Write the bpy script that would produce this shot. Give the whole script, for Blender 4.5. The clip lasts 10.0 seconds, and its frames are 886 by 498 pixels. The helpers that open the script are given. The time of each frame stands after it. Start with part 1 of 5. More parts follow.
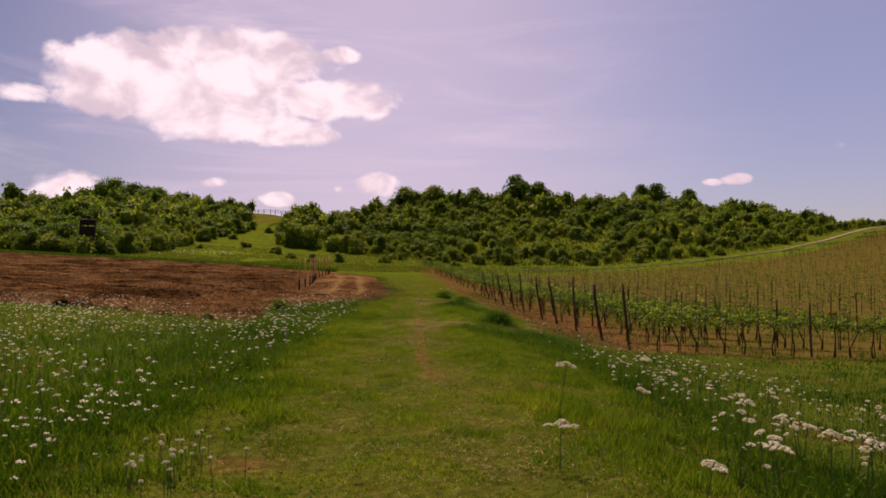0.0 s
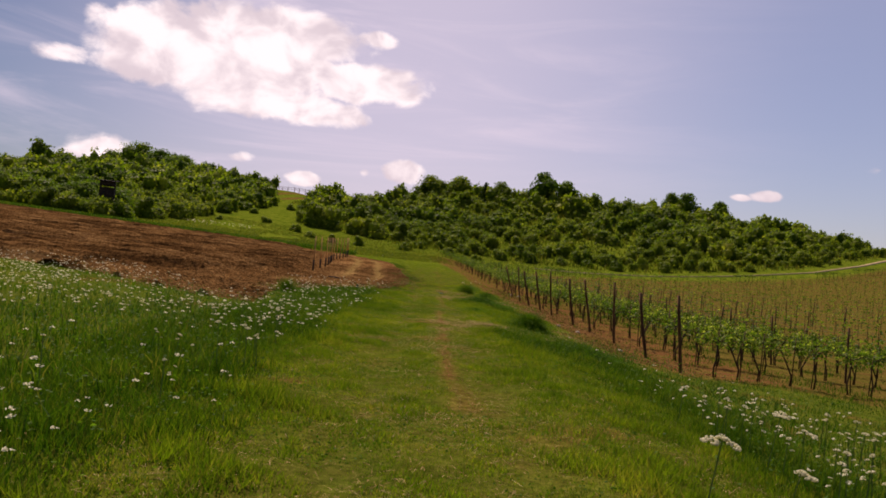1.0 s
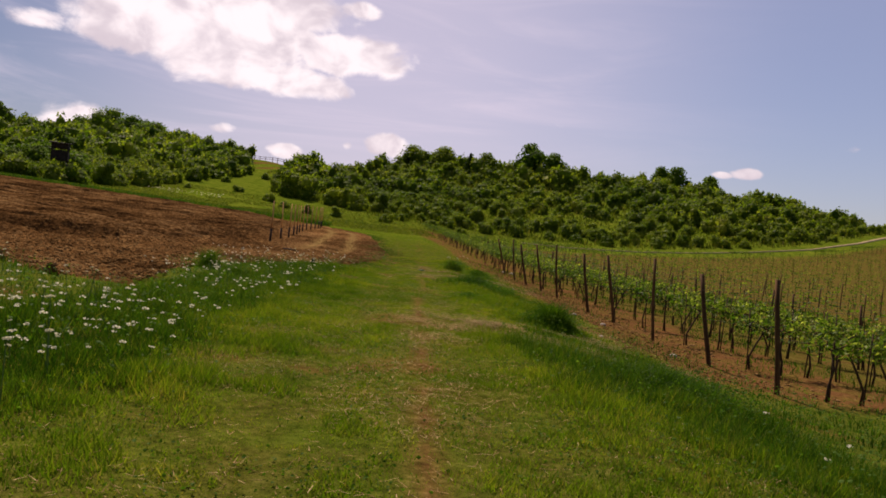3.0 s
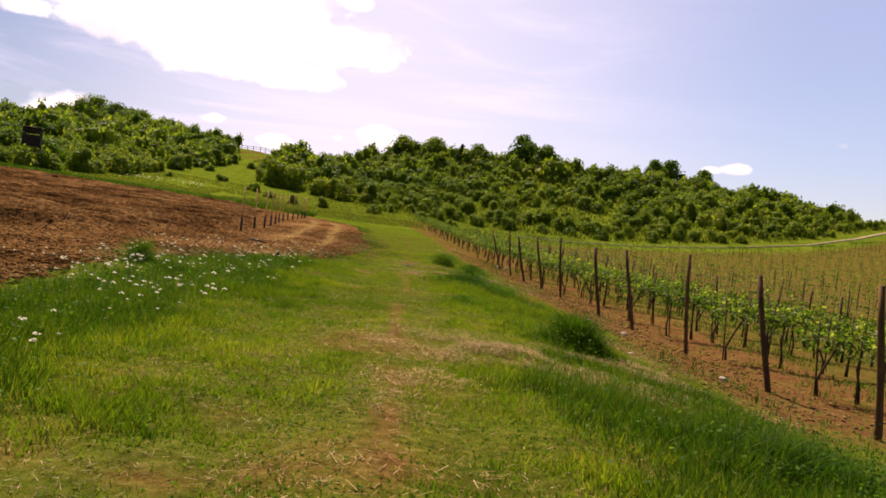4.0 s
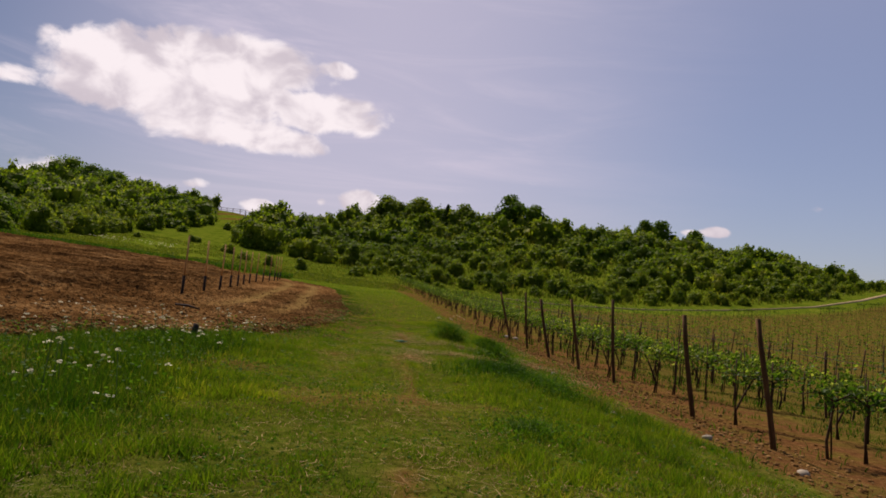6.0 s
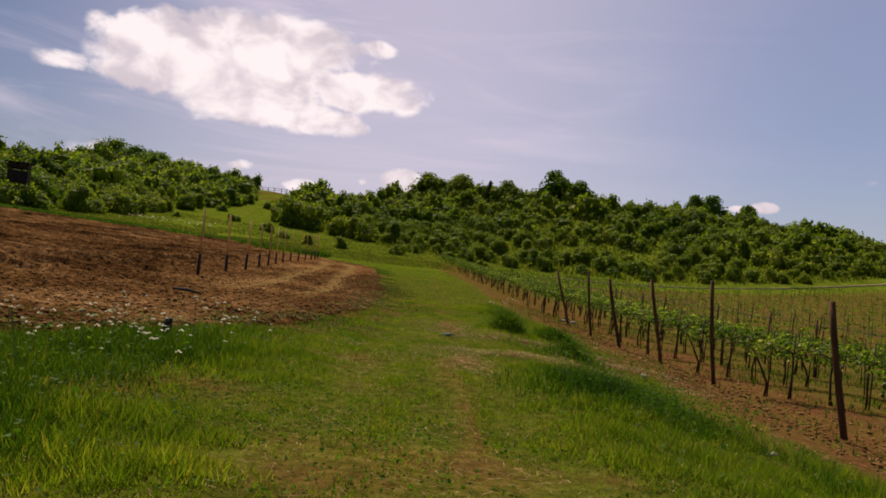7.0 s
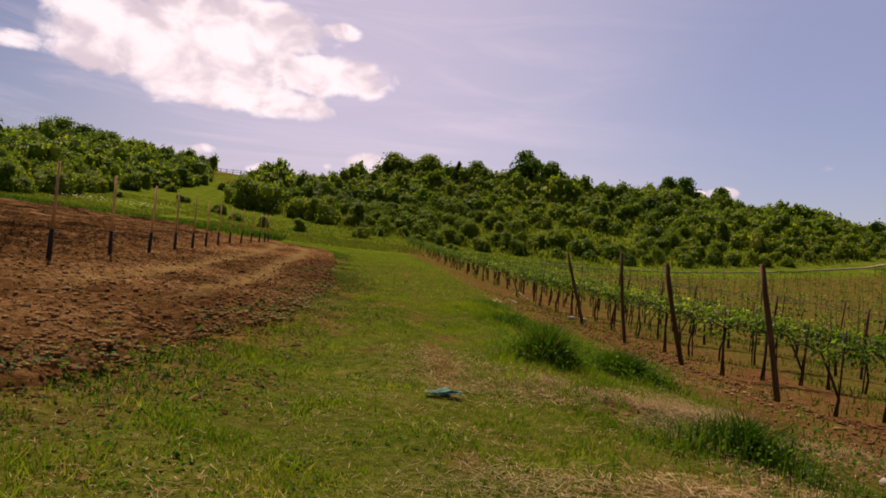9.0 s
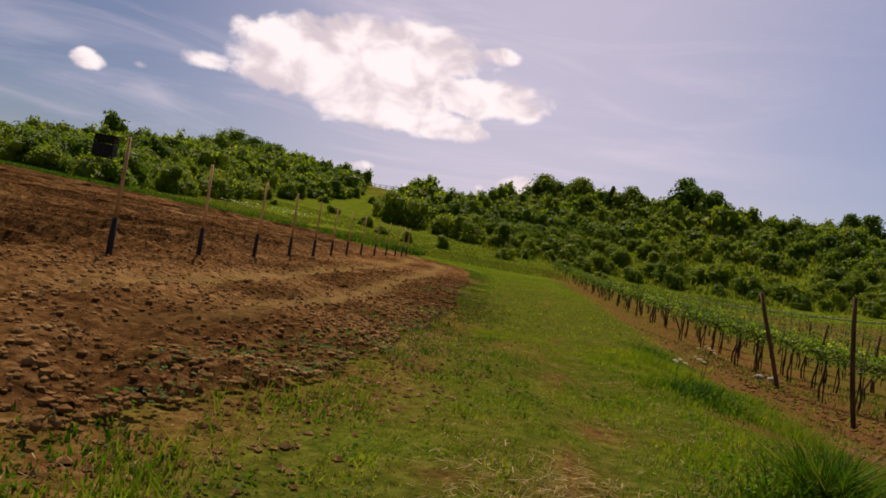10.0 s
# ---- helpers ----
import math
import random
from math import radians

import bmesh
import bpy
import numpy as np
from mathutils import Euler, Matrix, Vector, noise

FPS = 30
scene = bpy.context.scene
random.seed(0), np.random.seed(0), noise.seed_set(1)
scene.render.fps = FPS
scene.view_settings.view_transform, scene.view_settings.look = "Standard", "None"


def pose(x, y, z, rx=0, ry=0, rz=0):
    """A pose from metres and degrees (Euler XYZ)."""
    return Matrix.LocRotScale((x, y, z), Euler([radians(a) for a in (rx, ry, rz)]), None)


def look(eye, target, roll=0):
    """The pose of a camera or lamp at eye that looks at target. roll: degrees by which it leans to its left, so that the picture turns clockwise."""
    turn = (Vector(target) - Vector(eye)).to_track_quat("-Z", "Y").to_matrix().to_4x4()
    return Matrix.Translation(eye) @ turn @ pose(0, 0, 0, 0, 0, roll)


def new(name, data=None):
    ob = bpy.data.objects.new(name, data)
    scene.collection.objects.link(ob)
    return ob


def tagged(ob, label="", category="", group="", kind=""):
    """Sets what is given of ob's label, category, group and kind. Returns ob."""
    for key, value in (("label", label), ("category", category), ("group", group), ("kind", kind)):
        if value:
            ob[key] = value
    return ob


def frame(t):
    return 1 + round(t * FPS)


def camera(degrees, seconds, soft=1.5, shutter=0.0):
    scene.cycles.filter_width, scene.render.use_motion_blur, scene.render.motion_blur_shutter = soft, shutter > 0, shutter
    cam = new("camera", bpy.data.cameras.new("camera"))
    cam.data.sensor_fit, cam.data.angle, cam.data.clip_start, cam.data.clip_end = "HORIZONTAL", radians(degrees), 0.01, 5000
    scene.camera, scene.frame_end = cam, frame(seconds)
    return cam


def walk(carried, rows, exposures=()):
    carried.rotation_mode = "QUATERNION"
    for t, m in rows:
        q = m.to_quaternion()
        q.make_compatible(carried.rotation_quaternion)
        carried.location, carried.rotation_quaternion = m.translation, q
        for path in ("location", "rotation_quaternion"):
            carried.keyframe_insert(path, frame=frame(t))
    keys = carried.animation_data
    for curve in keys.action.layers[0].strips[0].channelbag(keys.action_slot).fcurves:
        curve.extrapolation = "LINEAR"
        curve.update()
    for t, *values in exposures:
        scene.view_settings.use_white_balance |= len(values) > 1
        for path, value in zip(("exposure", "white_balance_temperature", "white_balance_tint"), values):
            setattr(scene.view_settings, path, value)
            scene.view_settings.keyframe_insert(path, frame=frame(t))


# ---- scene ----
cam = camera(63.0, 10.0, soft=1.7)
PATH = [
    (0.0, (0.000, 0.000, 1.150), (0.401, 9.983, 1.578), 0.21),
    (0.5, (-0.091, 1.088, 1.151), (0.042, 11.077, 1.605), 2.92),
    (1.0, (-0.163, 2.328, 1.139), (-0.032, 12.322, 1.444), 5.17),
    (1.5, (-0.121, 3.528, 1.135), (0.307, 13.512, 1.496), 3.49),
    (2.0, (-0.130, 4.913, 1.107), (-0.096, 14.913, 1.192), 4.46),
    (2.5, (-0.113, 6.308, 1.071), (0.675, 16.275, 1.255), 3.77),
    (2.7, (-0.084, 6.861, 1.068), (0.300, 16.853, 1.173), 5.09),
    (3.8, (0.077, 9.902, 1.056), (0.716, 19.880, 0.895), 7.29),
    (4.0, (0.107, 10.455, 1.053), (0.655, 20.439, 0.940), 6.09),
    (4.5, (0.109, 11.856, 1.045), (0.326, 21.853, 1.045), 4.06),
    (5.0, (0.120, 13.468, 0.978), (0.859, 23.440, 1.088), 4.96),
    (5.5, (0.071, 14.691, 0.965), (-0.147, 24.681, 1.344), 5.36),
    (6.0, (-0.061, 16.205, 1.016), (0.627, 26.150, 1.801), 5.81),
    (6.2, (-0.066, 16.764, 1.027), (-0.558, 26.732, 1.669), 8.86),
    (7.3, (-0.092, 19.843, 1.090), (0.230, 29.829, 1.510), 4.69),
    (7.5, (-0.097, 20.402, 1.102), (0.226, 30.384, 1.614), 4.59),
    (8.0, (-0.104, 21.869, 1.082), (0.219, 31.852, 1.562), 4.39),
    (8.5, (-0.086, 23.328, 1.085), (0.539, 33.288, 1.719), 3.67),
    (9.0, (-0.111, 24.758, 1.076), (0.528, 34.734, 1.346), 5.31),
    (9.5, (-0.062, 26.083, 1.108), (0.536, 36.043, 1.771), 3.74),
    (10.0, (0.029, 27.956, 1.126), (-1.367, 37.853, 1.451), 9.40),
]
walk(cam, [(t, look(eye, target, roll)) for t, eye, target, roll in PATH],
     exposures=[(0.0, 0.05, 7050, 44), (0.5, -0.10, 6450, 21), (1.0, 0.17, 6950, 31), (1.5, 0.08, 6750, 27), (2.0, 0.06, 6600, 26), (2.5, 0.10, 6750, 30), (3.5, 0.25, 6800, 27), (4.0, 0.78, 7050, 29), (4.5, 0.13, 6850, 29), (5.0, -0.02, 6400, 27),
                (5.5, 0.26, 7100, 35), (6.0, -0.04, 6650, 25), (7.5, 0.06, 6850, 26), (8.0, -0.08, 6800, 23), (8.5, -0.09, 6800, 26), (9.0, 0.12, 6950, 33), (9.5, 0.06, 6800, 25), (10.0, 0.08, 6900, 27)])

# ---- sky, sun ----
SUN_AZ, SUN_EL = -24.0, 56.0     # degrees: left of the way ahead, above the horizon

world = bpy.data.worlds.new("sky")
scene.world = world
world.use_nodes = True
wn, wl = world.node_tree.nodes, world.node_tree.links
wn.clear()


def wmath(op, a, b=None, c=None):
    n = wn.new("ShaderNodeMath")
    n.operation = op
    for k, v in enumerate((a, b, c)):
        if v is None:
            continue
        if isinstance(v, (int, float)):
            n.inputs[k].default_value = v
        else:
            wl.new(v, n.inputs[k])
    return n.outputs[0]


def wramp(v, lo, hi):
    n = wn.new("ShaderNodeMapRange")
    n.interpolation_type = "SMOOTHSTEP"
    wl.new(v, n.inputs["Value"])
    n.inputs["From Min"].default_value, n.inputs["From Max"].default_value = lo, hi
    return n.outputs["Result"]


def wnoise(vec, scale, detail, rough=0.55, distort=0.0):
    n = wn.new("ShaderNodeTexNoise")
    wl.new(vec, n.inputs["Vector"])
    n.inputs["Scale"].default_value, n.inputs["Detail"].default_value = scale, detail
    n.inputs["Roughness"].default_value, n.inputs["Distortion"].default_value = rough, distort
    return n.outputs["Fac"]


sky = wn.new("ShaderNodeTexSky")
sky.sky_type, sky.sun_disc = "NISHITA", False
sky.sun_elevation, sky.sun_rotation = radians(SUN_EL), radians(-SUN_AZ)
sky.air_density, sky.dust_density, sky.ozone_density, sky.altitude = 1.0, 1.5, 3.5, 250
coord = wn.new("ShaderNodeTexCoord")
split = wn.new("ShaderNodeSeparateXYZ")
wl.new(coord.outputs["Generated"], split.inputs[0])
az = wmath("MULTIPLY", wmath("ARCTAN2", split.outputs[0], split.outputs[1]), 57.2958)
el = wmath("MULTIPLY", wmath("ARCSINE", split.outputs[2]), 57.2958)
plane = wn.new("ShaderNodeCombineXYZ")
wl.new(az, plane.inputs[0])
wl.new(wmath("MULTIPLY", el, 1.35), plane.inputs[1])
billow = wnoise(plane.outputs[0], 0.24, 6, 0.56, 0.35)
body = None
# middle of each cloud (degrees right of ahead, degrees up), half width, half height, weight
CLOUDS = [(-16.8, 14.3, 8.0, 3.1, 1.0), (-14.0, 16.6, 7.0, 1.9, 1.0), (-22.2, 15.4, 4.2, 2.0, 0.9), (-6.6, 13.9, 4.8, 1.5, 0.95), (-22.6, 12.6, 4.0, 1.4, 0.6),
          (-12.0, 11.4, 5.6, 1.3, 0.8), (-6.2, 17.2, 2.4, 0.9, 0.45), (-28.6, 12.6, 2.6, 0.9, 0.36), (-36.0, 10.6, 1.4, 0.8, 0.7), (-32.6, 11.2, 0.9, 0.5, 0.5),
          (-25.2, 6.0, 3.2, 1.7, 0.8), (-10.7, 6.2, 1.6, 0.6, 0.7), (-2.8, 7.5, 1.7, 1.0, 0.8), (0.4, 6.7, 1.3, 0.5, 0.45),
          (22.8, 7.3, 1.0, 0.35, 0.45), (24.4, 7.5, 1.3, 0.5, 0.5), (-15.4, 7.3, 1.4, 0.6, 0.4), (10.6, 10.3, 1.2, 0.5, 0.35), (31.3, 9.5, 1.4, 0.5, 0.3), (-6.0, 7.1, 0.6, 0.5, 0.3)]
for a0, e0, w0, h0, k0 in CLOUDS:
    da = wmath("DIVIDE", wmath("SUBTRACT", az, a0), w0)
    de = wmath("DIVIDE", wmath("SUBTRACT", el, e0), h0)
    d2 = wmath("ADD", wmath("MULTIPLY", da, da), wmath("MULTIPLY", de, de))
    one = wmath("SUBTRACT", k0, wmath("MULTIPLY", d2, 0.75))
    body = one if body is None else wmath("MAXIMUM", body, one)
body = wmath("MAXIMUM", body, -1.2)
edge = wmath("ADD", body, wmath("MULTIPLY", wmath("SUBTRACT", billow, 0.5), 2.2))
cover = wramp(edge, -0.06, 0.42)
thick = wramp(edge, 0.35, 1.3)
# thin high streaks
streak = wn.new("ShaderNodeMapping")
wl.new(plane.outputs[0], streak.inputs["Vector"])
streak.inputs["Rotation"].default_value = (0, 0, radians(-14))
streak.inputs["Scale"].default_value = (0.028, 0.14, 1)
thin = wramp(wnoise(streak.outputs[0], 1.6, 6, 0.62, 0.9), 0.42, 0.86)
grey = wramp(wnoise(plane.outputs[0], 0.27, 4, 0.5, 0.3), 0.40, 0.64)
tone = wn.new("ShaderNodeMix")
tone.data_type = "RGBA"
wl.new(wmath("MULTIPLY", grey, wmath("SUBTRACT", 1.0, wmath("MULTIPLY", thick, 0.25))), tone.inputs[0])
tone.inputs[6].default_value = (13.9, 13.8, 13.4, 1)
tone.inputs[7].default_value = (9.1, 8.8, 9.2, 1)
haze = wn.new("ShaderNodeMix")
haze.data_type = "RGBA"
# broad brightening painted into the middle of the sky, standing in for glare
off = wmath("DIVIDE", wmath("SUBTRACT", az, -4.0), 34.0)
mid_glow = wmath("POWER", wmath("MAXIMUM", wmath("SUBTRACT", 1.0, wmath("MULTIPLY", off, off)), 0.0), 2.2)
wl.new(wmath("ADD", wmath("MULTIPLY", wmath("MULTIPLY", thin, wramp(az, 34.0, -12.0)), 0.50), wmath("MULTIPLY", mid_glow, 0.60)), haze.inputs[0])
wl.new(sky.outputs[0], haze.inputs[6])
haze.inputs[7].default_value = (9.8, 9.6, 10.8, 1)
skin = wn.new("ShaderNodeMix")
skin.data_type = "RGBA"
wl.new(cover, skin.inputs[0])
wl.new(haze.outputs[2], skin.inputs[6])
wl.new(tone.outputs[2], skin.inputs[7])
back = wn.new("ShaderNodeBackground")
wl.new(skin.outputs[2], back.inputs[0])
back.inputs[1].default_value = 0.066
wout = wn.new("ShaderNodeOutputWorld")
wl.new(back.outputs[0], wout.inputs[0])

lamp = bpy.data.lights.new("sun", "SUN")
lamp.energy, lamp.angle, lamp.color = 4.7, radians(0.6), (1.0, 0.93, 0.80)
sun = new("sun", lamp)
a, e = radians(SUN_AZ), radians(SUN_EL)
sun.matrix_world = look((0, 0, 60), (-60 * math.sin(a) * math.cos(e), -60 * math.cos(a) * math.cos(e), 60 - 60 * math.sin(e)))


# ---- materials ----
def material(name, build):
    m = bpy.data.materials.new(name)
    m.use_nodes = True
    nt = m.node_tree
    nt.nodes.clear()
    build(nt.nodes, nt.links)
    return m


def noise_node(n, l, scale, detail=4, rough=0.55, vec=None):
    t = n.new("ShaderNodeTexNoise")
    t.inputs["Scale"].default_value, t.inputs["Detail"].default_value, t.inputs["Roughness"].default_value = scale, detail, rough
    if vec is None:
        vec = n.new("ShaderNodeTexCoord").outputs["Object"]
    l.new(vec, t.inputs["Vector"])
    return t.outputs["Fac"]


def ramp_node(n, l, fac, stops):
    r = n.new("ShaderNodeValToRGB")
    l.new(fac, r.inputs[0])
    while len(r.color_ramp.elements) < len(stops):
        r.color_ramp.elements.new(0.5)
    for el_, (p, c) in zip(r.color_ramp.elements, stops):
        el_.position, el_.color = p, (*c, 1)
    return r.outputs[0]


def mix_node(n, l, fac, a, b, blend="MIX"):
    m = n.new("ShaderNodeMix")
    m.data_type, m.blend_type = "RGBA", blend
    for k, v in ((0, fac), (6, a), (7, b)):
        if isinstance(v, (int, float)):
            m.inputs[k].default_value = v
        elif isinstance(v, tuple):
            m.inputs[k].default_value = (*v, 1)
        else:
            l.new(v, m.inputs[k])
    return m.outputs[2]


def finish(n, l, colour, rough=0.9, bump=None, strength=0.4, dist=0.03, spec=0.2, through_light=0.0, tint=(1, 1, 1)):
    b = n.new("ShaderNodeBsdfPrincipled")
    if isinstance(colour, tuple):
        b.inputs["Base Color"].default_value = (*colour, 1)
    else:
        l.new(colour, b.inputs["Base Color"])
    b.inputs["Roughness"].default_value = rough
    b.inputs["Specular IOR Level"].default_value = spec
    if bump is not None:
        bn = n.new("ShaderNodeBump")
        bn.inputs["Strength"].default_value, bn.inputs["Distance"].default_value = strength, dist
        l.new(bump, bn.inputs["Height"])
        l.new(bn.outputs[0], b.inputs["Normal"])
    o = n.new("ShaderNodeOutputMaterial")
    if through_light:
        tr = n.new("ShaderNodeBsdfTranslucent")
        l.new(mix_node(n, l, 1.0, colour, tint, "MULTIPLY"), tr.inputs[0])
        ms = n.new("ShaderNodeMixShader")
        ms.inputs[0].default_value = through_light
        l.new(b.outputs[0], ms.inputs[1])
        l.new(tr.outputs[0], ms.inputs[2])
        l.new(ms.outputs[0], o.inputs[0])
    else:
        l.new(b.outputs[0], o.inputs[0])


MILD = [(0.3, (0.85, 0.88, 0.85)), (0.7, (1.12, 1.08, 1.05))]


def leaf_material(name, stops, patch=0.25, through_light=0.4, rough=0.55, fine=MILD, spec=0.06):
    """Leaves and blades: each one its own tone, and slow patches of another over the whole."""
    def build(n, l):
        g = n.new("ShaderNodeNewGeometry")
        oi = n.new("ShaderNodeObjectInfo")
        mm = n.new("ShaderNodeMath")
        mm.operation = "MULTIPLY_ADD"
        l.new(oi.outputs["Random"], mm.inputs[0])
        mm.inputs[1].default_value = 0.30
        l.new(g.outputs["Random Per Island"], mm.inputs[2])
        sl = n.new("ShaderNodeMath")
        sl.operation = "MULTIPLY"
        l.new(mm.outputs[0], sl.inputs[0])
        sl.inputs[1].default_value = 0.77
        c = ramp_node(n, l, sl.outputs[0], stops)
        slow = noise_node(n, l, patch, 3, 0.5, g.outputs["Position"])
        c2 = mix_node(n, l, 1.0, c, ramp_node(n, l, slow, [(0.32, (0.62, 0.74, 0.58)), (0.68, (1.30, 1.20, 1.05))]), "MULTIPLY")
        fleck = noise_node(n, l, patch * 5.5, 3, 0.6, g.outputs["Position"])
        c2 = mix_node(n, l, 1.0, c2, ramp_node(n, l, fleck, fine), "MULTIPLY")
        finish(n, l, c2, rough, spec=spec, through_light=through_light, tint=(1.15, 1.3, 0.5))
    return material(name, build)


def soil_build(n, l, wet=(0.036, 0.017, 0.006), mid=(0.138, 0.066, 0.021), dry=(0.330, 0.182, 0.066)):
    big = noise_node(n, l, 0.35, 4)
    fine = noise_node(n, l, 9.0, 6, 0.65)
    mixv = n.new("ShaderNodeMath")
    mixv.operation = "MULTIPLY_ADD"
    l.new(big, mixv.inputs[0])
    mixv.inputs[1].default_value = 0.45
    half = n.new("ShaderNodeMath")
    half.operation = "MULTIPLY"
    l.new(fine, half.inputs[0])
    half.inputs[1].default_value = 0.55
    l.new(half.outputs[0], mixv.inputs[2])
    c = ramp_node(n, l, mixv.outputs[0], [(0.38, wet), (0.5, mid), (0.63, dry)])
    lump = noise_node(n, l, 16.0, 8, 0.7)
    return c, lump


def ground_build(n, l):
    at = n.new("ShaderNodeAttribute")
    at.attribute_name = "cover"
    sp = n.new("ShaderNodeSeparateColor")
    l.new(at.outputs["Color"], sp.inputs[0])
    big = noise_node(n, l, 0.09, 5)
    mid = noise_node(n, l, 0.9, 5, 0.6)
    fine = noise_node(n, l, 11.0, 6, 0.7)
    g = ramp_node(n, l, mid, [(0.30, (0.040, 0.076, 0.005)), (0.5, (0.098, 0.136, 0.010)), (0.72, (0.160, 0.176, 0.020))])
    g = mix_node(n, l, ramp_node(n, l, big, [(0.35, (0, 0, 0)), (0.65, (1, 1, 1))]), g, mix_node(n, l, 0.55, g, (0.070, 0.108, 0.008)))
    g = mix_node(n, l, 0.75, g, mix_node(n, l, 1.0, g, ramp_node(n, l, fine, [(0.3, (0.25, 0.28, 0.25)), (0.7, (1.75, 1.65, 1.5))]), "MULTIPLY"))
    earth = ramp_node(n, l, fine, [(0.3, (0.062, 0.025, 0.009)), (0.55, (0.150, 0.068, 0.024)), (0.75, (0.27, 0.145, 0.058))])
    # bare earth shows in patches where the cover is thin
    th = n.new("ShaderNodeMath")
    th.operation = "MULTIPLY_ADD"
    l.new(sp.outputs[0], th.inputs[0])
    th.inputs[1].default_value = 1.25
    sm = n.new("ShaderNodeMath")
    sm.operation = "MULTIPLY_ADD"
    l.new(noise_node(n, l, 1.7, 6, 0.65), sm.inputs[0])
    sm.inputs[1].default_value, sm.inputs[2].default_value = 1.6, -1.1
    l.new(sm.outputs[0], th.inputs[2])
    th.use_clamp = True
    c = mix_node(n, l, th.outputs[0], g, earth)
    # matted dead grass between the living blades
    thatch = ramp_node(n, l, fine, [(0.3, (0.022, 0.034, 0.004)), (0.5, (0.055, 0.066, 0.009)), (0.75, (0.115, 0.105, 0.024))])
    c = mix_node(n, l, sp.outputs[1], c, thatch)
    finish(n, l, c, 1.0, fine, 0.8, 0.06, 0.0)


def field_build(n, l):
    c, lump = soil_build(n, l)
    at = n.new("ShaderNodeAttribute")
    at.attribute_name = "packed"
    c = mix_node(n, l, at.outputs["Fac"], c, (0.26, 0.170, 0.055))
    finish(n, l, c, 1.0, lump, 1.0, 0.07, 0.0)


def clod_build(n, l):
    # the field's soil made paler: sunlit tops are put into the clods' colour
    c, lump = soil_build(n, l, (0.080, 0.040, 0.013), (0.205, 0.110, 0.038), (0.38, 0.235, 0.092))
    finish(n, l, c, 1.0, lump, 0.6, 0.03, 0.0)


def wood_build(dark, light, scale=(30, 30, 2.5)):
    def build(n, l):
        tc = n.new("ShaderNodeTexCoord")
        mp = n.new("ShaderNodeMapping")
        l.new(tc.outputs["Object"], mp.inputs["Vector"])
        mp.inputs["Scale"].default_value = scale
        grain = noise_node(n, l, 1.0, 6, 0.65, mp.outputs[0])
        stain = noise_node(n, l, 2.3, 3)
        c = ramp_node(n, l, grain, [(0.3, dark), (0.7, light)])
        c = mix_node(n, l, 1.0, c, ramp_node(n, l, stain, [(0.3, (0.6, 0.6, 0.6)), (0.7, (1.2, 1.15, 1.1))]), "MULTIPLY")
        oi = n.new("ShaderNodeObjectInfo")
        c = mix_node(n, l, 1.0, c, ramp_node(n, l, oi.outputs["Random"], [(0.0, (0.75, 0.75, 0.78)), (1.0, (1.2, 1.15, 1.1))]), "MULTIPLY")
        finish(n, l, c, 0.85, grain, 0.5, 0.01, 0.2)
    return build


def plain_build(c, rough, var=0.3, scale=8.0, through_light=0.0, spec=0.2):
    def build(n, l):
        v = noise_node(n, l, scale, 5, 0.6)
        k = mix_node(n, l, 1.0, c, ramp_node(n, l, v, [(0.3, (1 - var,) * 3), (0.7, (1 + var,) * 3)]), "MULTIPLY")
        finish(n, l, k, rough, v, 0.3, 0.01, spec, through_light)
    return build


M_GROUND = material("meadow_ground", ground_build)
M_FIELD = material("ploughed_soil", field_build)
M_ROAD = material("pale_track", plain_build((0.33, 0.25, 0.14), 1.0, 0.3, 1.5, spec=0.0))
M_CLOD = material("earth_clods", clod_build)
M_SHORT = leaf_material("short_grass", [(0.0, (0.058, 0.112, 0.005)), (0.42, (0.138, 0.212, 0.009)), (0.74, (0.212, 0.262, 0.016)), (0.86, (0.24, 0.205, 0.034)), (1.0, (0.38, 0.280, 0.095))], 0.42, 0.5, fine=[(0.30, (0.50, 0.62, 0.5)), (0.48, (0.85, 0.9, 0.9)), (0.60, (1.08, 1.0, 1.2)), (0.72, (1.40, 1.05, 2.2))])
M_TALL = leaf_material("tall_grass", [(0.0, (0.013, 0.044, 0.003)), (0.5, (0.042, 0.104, 0.006)), (0.80, (0.086, 0.158, 0.011)), (0.91, (0.17, 0.170, 0.034)), (1.0, (0.27, 0.215, 0.065))], 0.35, 0.45, fine=[(0.30, (0.56, 0.66, 0.58)), (0.5, (0.95, 0.95, 0.95)), (0.72, (1.40, 1.18, 1.3))])
M_MEADOW = leaf_material("meadow_grass", [(0.0, (0.048, 0.076, 0.008)), (0.45, (0.094, 0.120, 0.014)), (0.75, (0.155, 0.162, 0.030)), (1.0, (0.25, 0.200, 0.070))], 0.12, 0.45)
M_CLOVER = leaf_material("clover_leaves", [(0.0, (0.040, 0.100, 0.008)), (0.6, (0.080, 0.160, 0.014)), (1.0, (0.13, 0.205, 0.030))], 0.5, 0.5, 0.6, spec=0.08)
M_STRAW = leaf_material("dry_straw", [(0.0, (0.15, 0.085, 0.035)), (0.6, (0.32, 0.205, 0.100)), (1.0, (0.58, 0.44, 0.26))], 0.6, 0.15, 0.8)
